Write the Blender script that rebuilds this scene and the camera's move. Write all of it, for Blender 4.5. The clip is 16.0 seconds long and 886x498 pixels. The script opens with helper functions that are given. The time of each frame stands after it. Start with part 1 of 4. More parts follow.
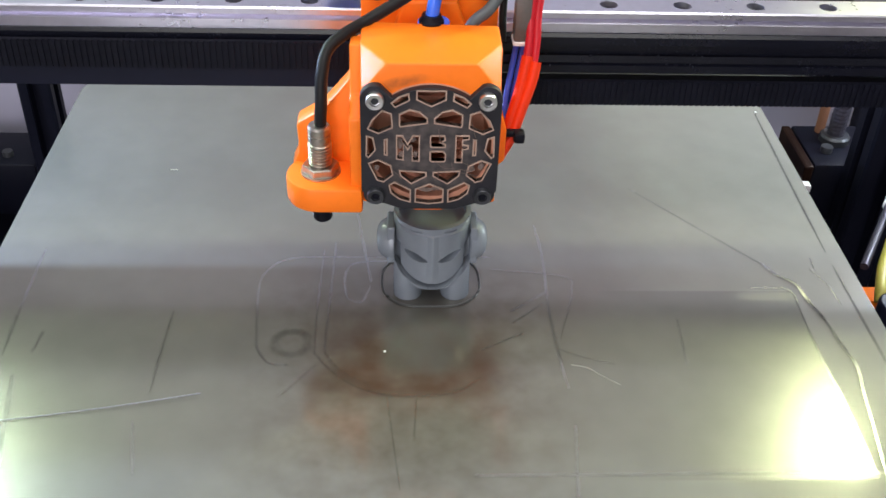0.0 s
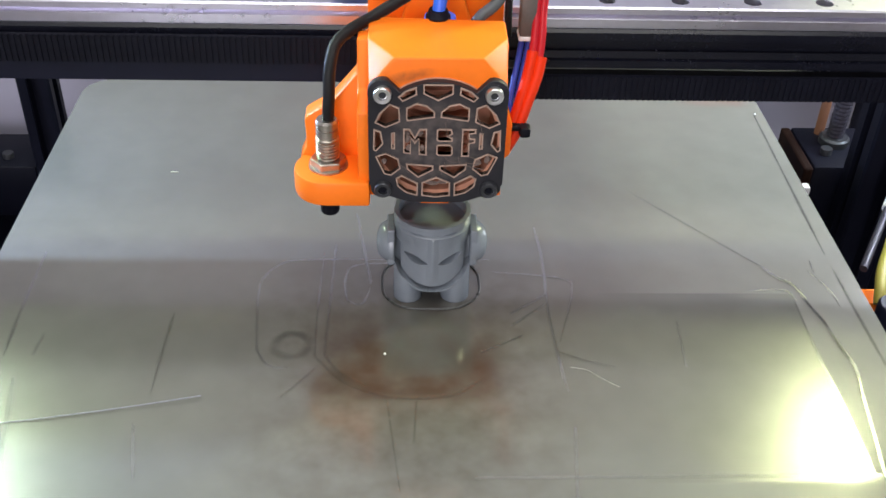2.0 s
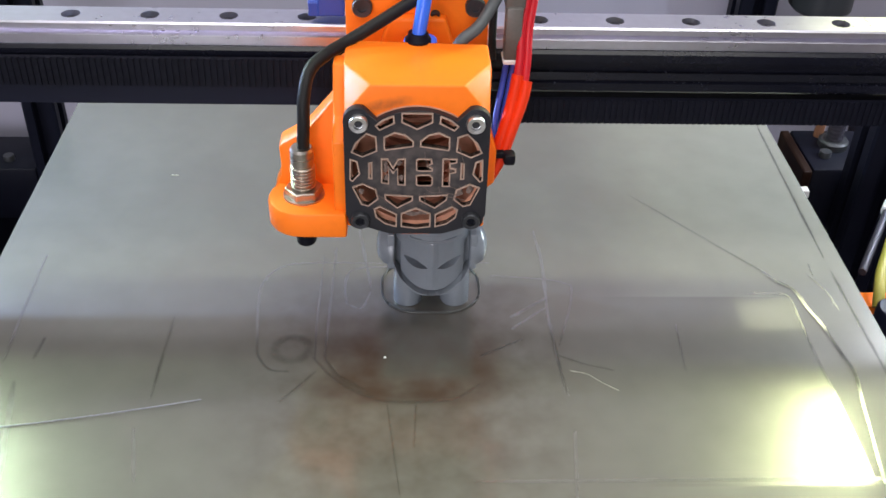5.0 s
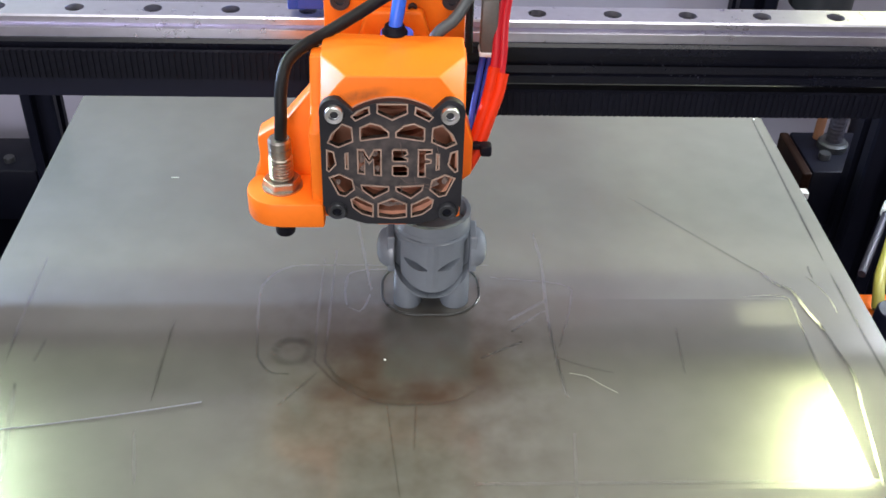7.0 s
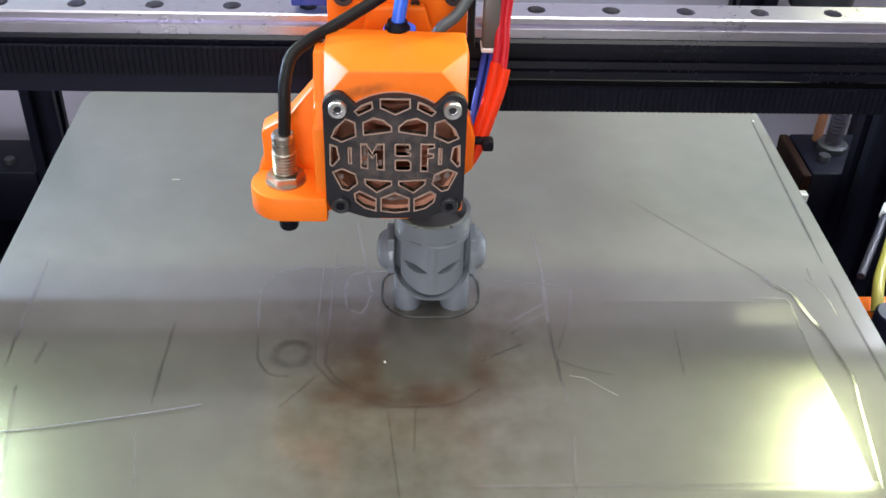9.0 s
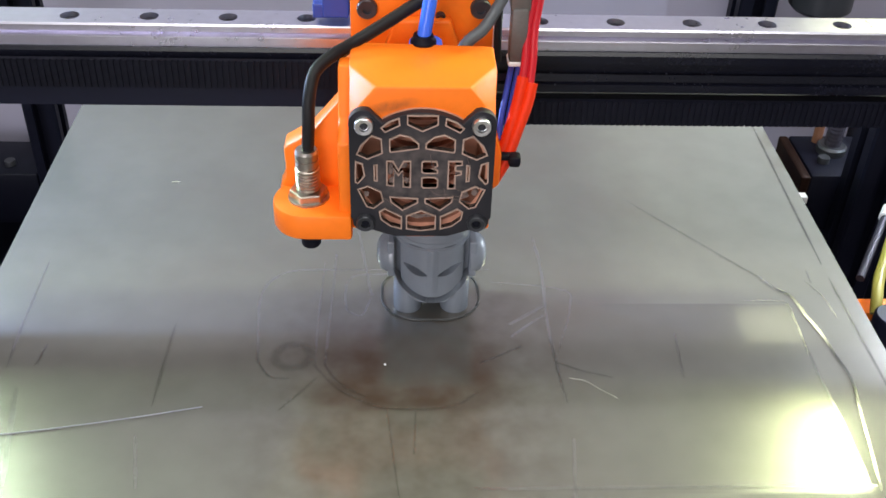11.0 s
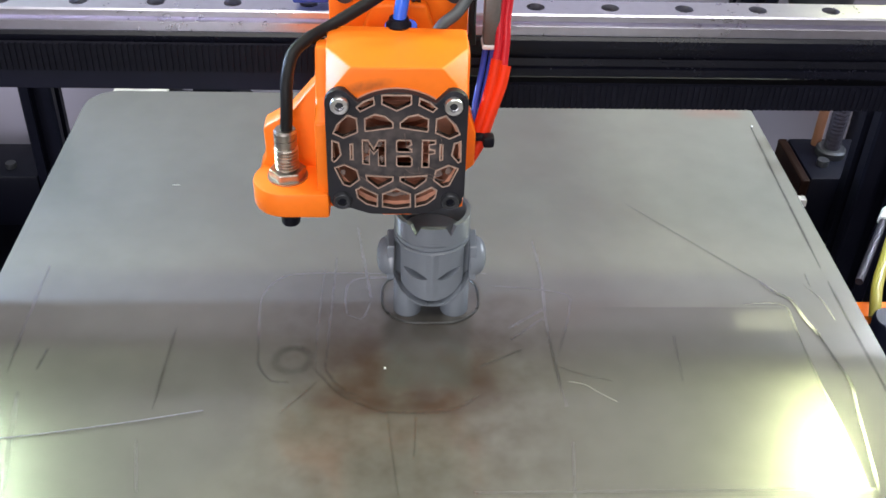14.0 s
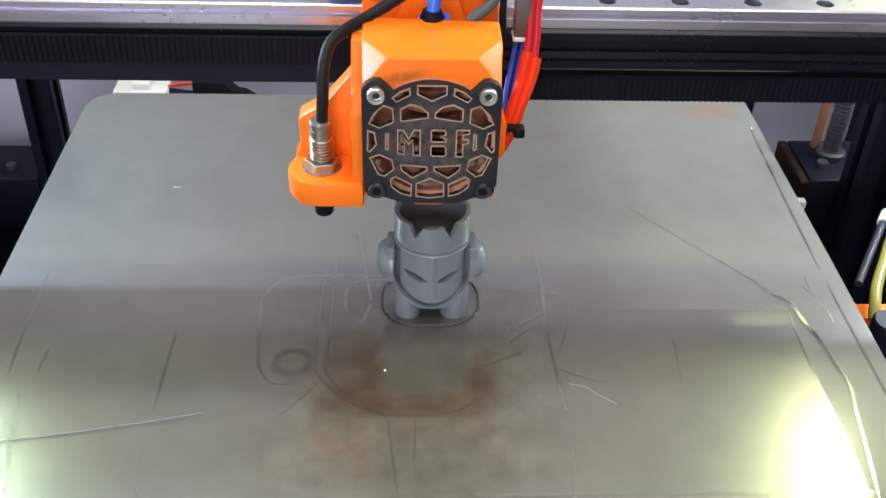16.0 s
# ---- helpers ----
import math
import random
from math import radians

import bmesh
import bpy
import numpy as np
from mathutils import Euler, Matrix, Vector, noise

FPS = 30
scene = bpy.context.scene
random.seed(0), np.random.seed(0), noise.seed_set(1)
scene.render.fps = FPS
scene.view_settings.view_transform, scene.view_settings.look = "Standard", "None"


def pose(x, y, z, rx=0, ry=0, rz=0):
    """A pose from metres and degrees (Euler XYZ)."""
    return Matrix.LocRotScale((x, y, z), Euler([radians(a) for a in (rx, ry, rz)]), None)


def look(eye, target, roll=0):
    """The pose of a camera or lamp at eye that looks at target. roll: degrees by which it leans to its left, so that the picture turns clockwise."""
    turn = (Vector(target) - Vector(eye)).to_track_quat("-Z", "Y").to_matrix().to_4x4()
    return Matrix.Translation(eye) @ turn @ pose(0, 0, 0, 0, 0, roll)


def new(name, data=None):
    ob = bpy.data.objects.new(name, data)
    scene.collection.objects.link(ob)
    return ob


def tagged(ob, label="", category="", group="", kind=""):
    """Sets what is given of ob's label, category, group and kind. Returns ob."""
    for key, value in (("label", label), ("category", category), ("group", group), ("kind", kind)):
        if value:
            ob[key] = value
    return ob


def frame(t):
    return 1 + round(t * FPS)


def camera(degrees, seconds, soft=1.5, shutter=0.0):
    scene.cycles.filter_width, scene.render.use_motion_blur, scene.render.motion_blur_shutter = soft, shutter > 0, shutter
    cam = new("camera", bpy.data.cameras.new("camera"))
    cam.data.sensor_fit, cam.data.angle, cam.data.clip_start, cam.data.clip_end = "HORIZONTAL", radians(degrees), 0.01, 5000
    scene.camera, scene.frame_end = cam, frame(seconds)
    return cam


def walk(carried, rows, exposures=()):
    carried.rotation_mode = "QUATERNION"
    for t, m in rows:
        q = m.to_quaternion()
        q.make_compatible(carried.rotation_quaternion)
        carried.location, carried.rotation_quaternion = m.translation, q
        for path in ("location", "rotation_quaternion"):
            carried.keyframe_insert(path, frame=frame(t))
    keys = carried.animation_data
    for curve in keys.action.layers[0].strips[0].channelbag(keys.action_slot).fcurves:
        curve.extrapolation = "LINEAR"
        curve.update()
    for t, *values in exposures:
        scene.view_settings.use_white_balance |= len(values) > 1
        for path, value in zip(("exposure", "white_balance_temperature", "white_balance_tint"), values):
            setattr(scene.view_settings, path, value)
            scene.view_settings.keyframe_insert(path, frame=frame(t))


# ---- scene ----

# Millimetre coordinates: the camera's eye is (0, 0, 0), x along the gantry, y to the back, z up.
EYE = 1.2748          # height of the eye over the room's floor, metres
BED = -224.8          # bed surface at the start
SINK = 0.521          # millimetres by which the bed sinks in a second

cam = camera(46.1, 16.0, soft=1.55)
VIEW = pose(0, 0, EYE, 53.3, 0, -3.14) @ pose(0, 0, 0, 0, 0, 2.09)
walk(cam, [(0.0, VIEW), (16.0, VIEW)])
scene.view_settings.exposure = 0.0

# ---------------------------------------------------------------- light
world = bpy.data.worlds.new("room_world")
scene.world = world
world.use_nodes = True
world.node_tree.nodes["Background"].inputs[0].default_value = (0.75, 0.8, 0.9, 1)
world.node_tree.nodes["Background"].inputs[1].default_value = 0.3


def mm(x, y, z):
    return Vector((x * 0.001, y * 0.001, EYE + z * 0.001))


def area(name, at, target, sx, sy, watts, colour):
    data = bpy.data.lights.new(name, "AREA")
    data.shape, data.size, data.size_y = "RECTANGLE", sx, sy
    data.energy, data.color = watts, colour
    ob = new(name, data)
    ob.matrix_world = look(at, target)
    return ob


# two small LED lamps on the frame behind the gantry, the ceiling lamp, and the window behind the camera
def bar(name, low, high, facing, width, watts, colour):
    """A slim lamp bar from low to high, turned to face a direction."""
    up = Vector(high) - Vector(low)
    back = -Vector(facing)
    right = up.cross(back).normalized()
    back = right.cross(up).normalized()
    ob = area(name, (0, 0, 0), (0, 0, -1), width, up.length, watts, colour)
    m = Matrix((right, up.normalized(), back)).transposed().to_4x4()
    ob.matrix_world = Matrix.Translation((Vector(low) + Vector(high)) / 2) @ m
    return ob


bar("led_right_bar", mm(294, 478, 40), mm(328, 478, 98), (-0.55, -0.82, -0.1), 0.024, 3.1, (0.90, 1.0, 0.54))
bar("led_right_end", mm(234, 470, -68), mm(268, 470, -10), (-0.6, -0.75, -0.3), 0.07, 0.05, (0.95, 1.0, 0.60))


def chip(name, at, facing, watts, colour):
    """A bare LED chip, 6 mm square."""
    area(name, at, at + Vector(facing), 0.006, 0.006, watts, colour)


chip("led_left", mm(-276, 403, -86), (0.42, -0.9, -0.18), 1.75, (0.46, 0.62, 1.0))
# added fill below the beam, brightens the bed's right side unshadowed
chip("led_right_low", mm(300, 403, -150), (-0.75, -0.62, -0.22), 0.5, (0.75, 0.88, 1.0))
chip("led_right", mm(300, 450, -86), (-0.5, -0.85, -0.2), 0.45, (0.85, 0.92, 1.0))
bar("led_left_bar", mm(-305, 478, 0), mm(-305, 478, 110), (0.55, -0.82, 0.0), 0.02, 2.4, (0.76, 1.0, 0.70))
area("ceiling_lamp", (0.1, -0.2, 2.44), (0.1, -0.2, 0), 1.1, 1.1, 16, (1.0, 0.99, 0.96))
area("window_light", (-0.5, -1.93, 1.5), (0, 0.3, 1.1), 1.5, 1.1, 37, (0.96, 0.95, 1.03))


# ---------------------------------------------------------------- materials
def material(name, colour, rough=0.5, metal=0.0, vary=0.12, grain=900.0, bump=0.0, spec=0.5, coat=0.0, rvary=0.1):
    m = bpy.data.materials.new(name)
    m.use_nodes = True
    nt = m.node_tree
    b = nt.nodes["Principled BSDF"]
    b.inputs["Metallic"].default_value = metal
    b.inputs["Specular IOR Level"].default_value = spec
    b.inputs["Coat Weight"].default_value = coat
    co = nt.nodes.new("ShaderNodeTexCoord")
    n1 = nt.nodes.new("ShaderNodeTexNoise")
    n1.inputs["Scale"].default_value, n1.inputs["Detail"].default_value = grain, 6
    n2 = nt.nodes.new("ShaderNodeTexNoise")
    n2.inputs["Scale"].default_value, n2.inputs["Detail"].default_value = grain * 0.07, 4
    add = nt.nodes.new("ShaderNodeMath")
    add.operation = "ADD"
    ramp = nt.nodes.new("ShaderNodeMapRange")
    ramp.inputs["From Min"].default_value, ramp.inputs["From Max"].default_value = 0.3, 1.7
    ramp.inputs["To Min"].default_value, ramp.inputs["To Max"].default_value = 1 - vary, 1 + vary
    mix = nt.nodes.new("ShaderNodeMix")
    mix.data_type, mix.blend_type = "RGBA", "MULTIPLY"
    mix.inputs[0].default_value = 1
    mix.inputs[6].default_value = (*colour, 1)
    rr = nt.nodes.new("ShaderNodeMapRange")
    rr.inputs["From Min"].default_value, rr.inputs["From Max"].default_value = 0.3, 1.7
    rr.inputs["To Min"].default_value, rr.inputs["To Max"].default_value = max(rough * (1 - rvary * 2), 0.02), min(rough * (1 + rvary * 2), 1)
    ln = nt.links.new
    ln(co.outputs["Object"], n1.inputs["Vector"])
    ln(co.outputs["Object"], n2.inputs["Vector"])
    ln(n1.outputs["Fac"], add.inputs[0])
    ln(n2.outputs["Fac"], add.inputs[1])
    ln(add.outputs[0], ramp.inputs["Value"])
    ln(add.outputs[0], rr.inputs["Value"])
    ln(ramp.outputs[0], mix.inputs[7])
    ln(mix.outputs[2], b.inputs["Base Color"])
    ln(rr.outputs[0], b.inputs["Roughness"])
    if bump:
        bp = nt.nodes.new("ShaderNodeBump")
        bp.inputs["Strength"].default_value, bp.inputs["Distance"].default_value = bump, 0.0004
        ln(n1.outputs["Fac"], bp.inputs["Height"])
        ln(bp.outputs[0], b.inputs["Normal"])
    return m


def printed(name, colour, rough, pitch=0.0004, strength=0.2, vary=0.1):
    """Printed plastic: fine layer lines stacked along z."""
    m = material(name, colour, rough, vary=vary, grain=420, bump=0, spec=0.32)
    nt = m.node_tree
    co = nt.nodes.new("ShaderNodeTexCoord")
    wave = nt.nodes.new("ShaderNodeTexWave")
    wave.wave_type, wave.bands_direction, wave.wave_profile = "BANDS", "Z", "SIN"
    wave.inputs["Scale"].default_value = 0.314 / pitch
    wave.inputs["Distortion"].default_value = 0.4
    bp = nt.nodes.new("ShaderNodeBump")
    bp.inputs["Strength"].default_value, bp.inputs["Distance"].default_value = strength, 0.0001
    nt.links.new(co.outputs["Object"], wave.inputs["Vector"])
    nt.links.new(wave.outputs["Fac"], bp.inputs["Height"])
    nt.links.new(bp.outputs[0], nt.nodes["Principled BSDF"].inputs["Normal"])
    return m


ORANGE = printed("orange_printed_plastic", (0.98, 0.198, 0.010), 0.46, strength=0.07)
def smudged():
    m = printed("smudged_orange_plastic", (0.98, 0.198, 0.010), 0.46, strength=0.07)
    nt = m.node_tree
    b = nt.nodes["Principled BSDF"]
    co = nt.nodes.new("ShaderNodeTexCoord")
    mp = nt.nodes.new("ShaderNodeMapping")
    mp.inputs["Location"].default_value = (0.0035, 0.064, -0.0215)
    mp.inputs["Rotation"].default_value = (0, radians(14), 0)
    sc = nt.nodes.new("ShaderNodeVectorMath")
    sc.operation = "MULTIPLY"
    sc.inputs[1].default_value = (105, 200, 420)
    ln = nt.nodes.new("ShaderNodeVectorMath")
    ln.operation = "LENGTH"
    ns = nt.nodes.new("ShaderNodeTexNoise")
    ns.inputs["Scale"].default_value = 380
    mr = nt.nodes.new("ShaderNodeMapRange")
    mr.inputs["From Min"].default_value, mr.inputs["From Max"].default_value = 1.0, 0.3
    mr.inputs["To Max"].default_value = 0.75
    mu = nt.nodes.new("ShaderNodeMath")
    mu.operation = "MULTIPLY"
    mx = nt.nodes.new("ShaderNodeMix")
    mx.data_type = "RGBA"
    old = b.inputs["Base Color"].links[0].from_socket
    nt.links.new(co.outputs["Object"], mp.inputs["Vector"])
    nt.links.new(mp.outputs[0], sc.inputs[0])
    nt.links.new(sc.outputs[0], ln.inputs[0])
    nt.links.new(ln.outputs["Value"], mr.inputs["Value"])
    nt.links.new(co.outputs["Object"], ns.inputs["Vector"])
    nt.links.new(mr.outputs[0], mu.inputs[0])
    nt.links.new(ns.outputs["Fac"], mu.inputs[1])
    nt.links.new(mu.outputs[0], mx.inputs[0])
    nt.links.new(old, mx.inputs[6])
    mx.inputs[7].default_value = (0.05, 0.035, 0.03, 1)
    nt.links.new(mx.outputs[2], b.inputs["Base Color"])
    return m


SMUDGED = smudged()
GREY = printed("grey_printed_plastic", (0.185, 0.208, 0.24), 0.25, 0.00035, 0.16, 0.06)
GREY.node_tree.nodes["Principled BSDF"].inputs["Specular IOR Level"].default_value = 0.9
SKIRTING = material("dark_grey_extruded_line", (0.045, 0.046, 0.044), 0.28, vary=0.4, grain=200)
GRILL = printed("dusty_black_plastic", (0.014, 0.0135, 0.018), 0.5, vary=0.4)


def dusty(m):
    """Grey-brown dust that has settled on the middle of the grill."""
    nt = m.node_tree
    ln = nt.links.new
    b = nt.nodes["Principled BSDF"]
    co = nt.nodes.new("ShaderNodeTexCoord")
    flat = nt.nodes.new("ShaderNodeVectorMath")
    flat.operation = "MULTIPLY"
    flat.inputs[1].default_value = (1, 0, 1)
    far = nt.nodes.new("ShaderNodeVectorMath")
    far.operation = "LENGTH"
    near = nt.nodes.new("ShaderNodeMapRange")
    near.interpolation_type = "SMOOTHSTEP"
    near.inputs["From Min"].default_value, near.inputs["From Max"].default_value = 0.021, 0.008
    ns = nt.nodes.new("ShaderNodeTexNoise")
    ns.inputs["Scale"].default_value, ns.inputs["Detail"].default_value = 300, 4
    lift = nt.nodes.new("ShaderNodeMapRange")
    lift.inputs["From Min"].default_value, lift.inputs["From Max"].default_value = 0.2, 0.75
    mul = nt.nodes.new("ShaderNodeMath")
    mul.operation = "MULTIPLY"
    mix = nt.nodes.new("ShaderNodeMix")
    mix.data_type = "RGBA"
    mix.inputs[7].default_value = (0.105, 0.085, 0.08, 1)
    old = b.inputs["Base Color"].links[0].from_socket
    ln(co.outputs["Object"], flat.inputs[0])
    ln(flat.outputs[0], far.inputs[0])
    ln(far.outputs["Value"], near.inputs["Value"])
    ln(co.outputs["Object"], ns.inputs["Vector"])
    ln(ns.outputs["Fac"], lift.inputs["Value"])
    ln(near.outputs[0], mul.inputs[0])
    ln(lift.outputs[0], mul.inputs[1])
    ln(mul.outputs[0], mix.inputs[0])
    ln(old, mix.inputs[6])
    ln(mix.outputs[2], b.inputs["Base Color"])


dusty(GRILL)
# pale tan: dust, and light on the cut-outs' walls put into the colour
RIM = material("lit_cutout_edge", (0.40, 0.27, 0.21), 0.6, vary=0.5, grain=500)
BLACK = material("black_anodised_aluminium", (0.005, 0.0055, 0.011), 0.42, 0.0, 0.25, spec=0.11)
RUBBER = material("black_rubber", (0.0048, 0.0052, 0.0105), 0.5, 0, 0.4, spec=0.14)
CABLE = material("black_cable_sheath", (0.010, 0.0095, 0.010), 0.5, spec=0.22)
BEAM = material("black_anodised_beam", (0.0055, 0.006, 0.0115), 0.26, 0.0, 0.25, spec=0.3)
BELTBACK = material("smooth_belt_back", (0.006, 0.007, 0.018), 0.5, 0, 0.3, spec=0.2)
GREYCABLE = material("grey_cable_sheath", (0.075, 0.085, 0.09), 0.45)
STEEL = material("ground_rail_steel", (0.70, 0.68, 0.79), 0.29, 1.0, 0.14, 300)
NICKEL = material("nickel_plated_brass", (0.44, 0.40, 0.355), 0.3, 1.0, 0.55, 500)
OILY = material("oily_screw_steel", (0.04, 0.036, 0.05), 0.55, 0.35, 0.4, spec=0.25)
CHROME = material("zinc_screw", (0.85, 0.85, 0.86), 0.3, 1.0, 0.08)
DARKSTEEL = material("black_oxide_screw", (0.05, 0.052, 0.06), 0.4, 0.6)
BLUE = material("blue_tube_plastic", (0.03, 0.14, 0.80), 0.3, 0, 0.05)
BLUECAP = material("blue_end_cap", (0.03, 0.06, 0.33), 0.4)
BLUEWIRE = material("blue_wire", (0.03, 0.06, 0.42), 0.4)
RED = material("red_wire", (0.48, 0.012, 0.022), 0.4, spec=0.3)
SHRINK = material("red_heatshrink", (0.70, 0.035, 0.004), 0.45, spec=0.25)
CONN = material("grey_connector_plastic", (0.10, 0.092, 0.085), 0.4, vary=0.3)
WHITE = material("white_plastic", (0.78, 0.78, 0.78), 0.4)
WALL = material("painted_wall", (0.66, 0.65, 0.66), 0.85, 0, 0.03, 40)
PANEL = material("pale_back_panel", (0.37, 0.355, 0.45), 0.6, 0, 0.05, 30)
DESK = material("desk_laminate", (0.2, 0.15, 0.1), 0.5, 0, 0.2, 60)
BROWN = material("copper_brown_screw", (0.15, 0.062, 0.032), 0.5, 0.3)
RUST = material("dark_brown_bracket", (0.014, 0.006, 0.004), 0.6, 0.0, 0.5, 200, spec=0.1)
YELLOW = material("yellow_wire", (0.34, 0.30, 0.05), 0.45)
SINKMAT = material("dusty_heat_sink", (0.58, 0.25, 0.16), 0.7, 0.0, 0.4)
MARK = material("polished_scratch", (0.62, 0.61, 0.60), 0.12, 0.85, 0.2, 200)
SCORE = material("scored_line", (0.10, 0.10, 0.095), 0.16, 0.6, 0.4, 200)
SCUFF = material("faint_scuff", (0.56, 0.54, 0.53), 0.14, 0.85, 0.3, 200)
BURN = material("dark_pressed_line", (0.17, 0.155, 0.14), 0.14, 0.7, 0.4, 200)
GROOVE = material("worn_groove", (0.74, 0.73, 0.70), 0.10, 0.9, 0.2, 200)
DUSTED = material("dust_covered_orange_plastic", (0.60, 0.28, 0.18), 0.75, 0, 0.5, 260, spec=0.2)
DUST = material("settled_dust", (0.20, 0.145, 0.125), 0.9, 0, 0.6, 700, bump=0.6, spec=0.1)
FLUFF = material("brown_dust_fibre", (0.15, 0.11, 0.095), 0.8, 0, 0.3, 300)
HAIR = material("pale_plastic_hair", (0.5, 0.49, 0.42), 0.35, 0, 0.1)
STRAND = material("grey_filament", (0.27, 0.27, 0.33), 0.35)


def worn_in(m, most, patch=90.0):
    """Let a mark fade out towards its sides and in patches along its length."""
    nt = m.node_tree
    ln = nt.links.new
    uv = nt.nodes.new("ShaderNodeUVMap")
    uv.uv_map = "across"
    sep = nt.nodes.new("ShaderNodeSeparateXYZ")
    tri = nt.nodes.new("ShaderNodeMath")
    tri.operation = "PINGPONG"
    tri.inputs[1].default_value = 0.5
    soft = nt.nodes.new("ShaderNodeMapRange")
    soft.interpolation_type = "SMOOTHSTEP"
    soft.inputs["From Max"].default_value, soft.inputs["To Max"].default_value = 0.42, most
    co = nt.nodes.new("ShaderNodeTexCoord")
    ns = nt.nodes.new("ShaderNodeTexNoise")
    ns.inputs["Scale"].default_value = patch
    gap = nt.nodes.new("ShaderNodeMapRange")
    gap.inputs["From Min"].default_value, gap.inputs["From Max"].default_value = 0.25, 0.6
    gap.inputs["To Min"].default_value = 0.35
    mul = nt.nodes.new("ShaderNodeMath")
    mul.operation = "MULTIPLY"
    ln(uv.outputs[0], sep.inputs[0])
    ln(sep.outputs[0], tri.inputs[0])
    ln(tri.outputs[0], soft.inputs["Value"])
    ln(co.outputs["Object"], ns.inputs["Vector"])
    ln(ns.outputs["Fac"], gap.inputs["Value"])
    ln(soft.outputs[0], mul.inputs[0])
    ln(gap.outputs[0], mul.inputs[1])
    ln(mul.outputs[0], nt.nodes["Principled BSDF"].inputs["Alpha"])


worn_in(MARK, 0.45)
worn_in(SCUFF, 0.36)
worn_in(SCORE, 0.5)
worn_in(BURN, 0.32)
worn_in(GROOVE, 0.95)


def sheet_material():
    """Coated steel sheet: mottled grey-brown, half mirror-like, with a smoother pad and a burnt stain."""
    m = material("coated_steel_sheet", (0.214, 0.209, 0.190), 0.25, 0.42, 0.16, 75, rvary=0.03)
    nt = m.node_tree
    ln = nt.links.new
    b = nt.nodes["Principled BSDF"]
    b.inputs["Coat Weight"].default_value = 0.7
    b.inputs["Coat Roughness"].default_value = 0.09
    b.inputs["Coat IOR"].default_value = 1.8
    co = nt.nodes.new("ShaderNodeTexCoord")
    sep = nt.nodes.new("ShaderNodeSeparateXYZ")
    ln(co.outputs["Object"], sep.inputs[0])

    def ramp(sock, a, z):
        r = nt.nodes.new("ShaderNodeMapRange")
        r.interpolation_type = "SMOOTHSTEP"
        r.inputs["From Min"].default_value, r.inputs["From Max"].default_value = a, z
        ln(sock, r.inputs["Value"])
        return r.outputs[0]

    def times(a, c):
        k = nt.nodes.new("ShaderNodeMath")
        k.operation = "MULTIPLY"
        ln(a, k.inputs[0])
        ln(c, k.inputs[1])
        return k.outputs[0]

    x, y = sep.outputs[0], sep.outputs[1]
    pad = times(times(ramp(x, 0.05, 0.10), ramp(x, 0.1263, 0.1255)), times(ramp(y, -0.0915, -0.0905), ramp(y, -0.0063, -0.0071)))
    old = b.inputs["Roughness"].links[0].from_socket
    mixr = nt.nodes.new("ShaderNodeMix")
    ln(pad, mixr.inputs[0])
    ln(old, mixr.inputs[2])
    mixr.inputs[3].default_value = 0.258
    ln(mixr.outputs[0], b.inputs["Roughness"])
    # the coat is dull beside the pad
    side = nt.nodes.new("ShaderNodeMath")
    side.operation = "SUBTRACT"
    ln(ramp(x, 0.05, 0.10), side.inputs[0])
    ln(pad, side.inputs[1])
    gloss = nt.nodes.new("ShaderNodeMapRange")
    gloss.inputs["To Min"].default_value, gloss.inputs["To Max"].default_value = 0.09, 0.07
    ln(pad, gloss.inputs["Value"])
    ln(gloss.outputs[0], b.inputs["Coat Roughness"])
    # and its steel is rougher there
    rough = nt.nodes.new("ShaderNodeMix")
    ln(side.outputs[0], rough.inputs[0])
    ln(mixr.outputs[0], rough.inputs[2])
    rough.inputs[3].default_value = 0.268
    ln(rough.outputs[0], b.inputs["Roughness"])
    dull = nt.nodes.new("ShaderNodeMapRange")
    dull.inputs["To Min"].default_value, dull.inputs["To Max"].default_value = 0.45, 0.12
    ln(side.outputs[0], dull.inputs["Value"])
    ln(dull.outputs[0], b.inputs["Coat Weight"])
    matt = nt.nodes.new("ShaderNodeMapRange")
    matt.inputs["To Min"].default_value, matt.inputs["To Max"].default_value = 0.5, 0.08
    ln(side.outputs[0], matt.inputs["Value"])
    ln(matt.outputs[0], b.inputs["Specular IOR Level"])
    less = nt.nodes.new("ShaderNodeMapRange")
    less.inputs["To Min"].default_value, less.inputs["To Max"].default_value = 0.42, 0.10
    ln(side.outputs[0], less.inputs["Value"])
    ln(less.outputs[0], b.inputs["Metallic"])
    # burnt stain with a ragged edge
    ns = nt.nodes.new("ShaderNodeTexNoise")
    ns.inputs["Scale"].default_value, ns.inputs["Detail"].default_value = 60, 3
    ln(co.outputs["Object"], ns.inputs["Vector"])
    stain = times(times(ramp(x, -0.043, -0.028), ramp(x, 0.028, 0.012)), times(ramp(y, -0.062, -0.053), ramp(y, -0.010, -0.036)))
    stain = times(stain, ramp(ns.outputs["Fac"], 0.0, 0.8))
    # the stain is thinned where the figure's mirror image is painted
    mirrored = times(times(ramp(x, -0.018, -0.013), ramp(x, 0.015, 0.010)), times(ramp(y, -0.050, -0.043), ramp(y, 0.0, -0.005)))
    bare = nt.nodes.new("ShaderNodeMapRange")
    bare.inputs["To Min"].default_value, bare.inputs["To Max"].default_value = 1.0, 0.6
    ln(mirrored, bare.inputs["Value"])
    stain = times(stain, bare.outputs[0])
    col = b.inputs["Base Color"].links[0].from_socket
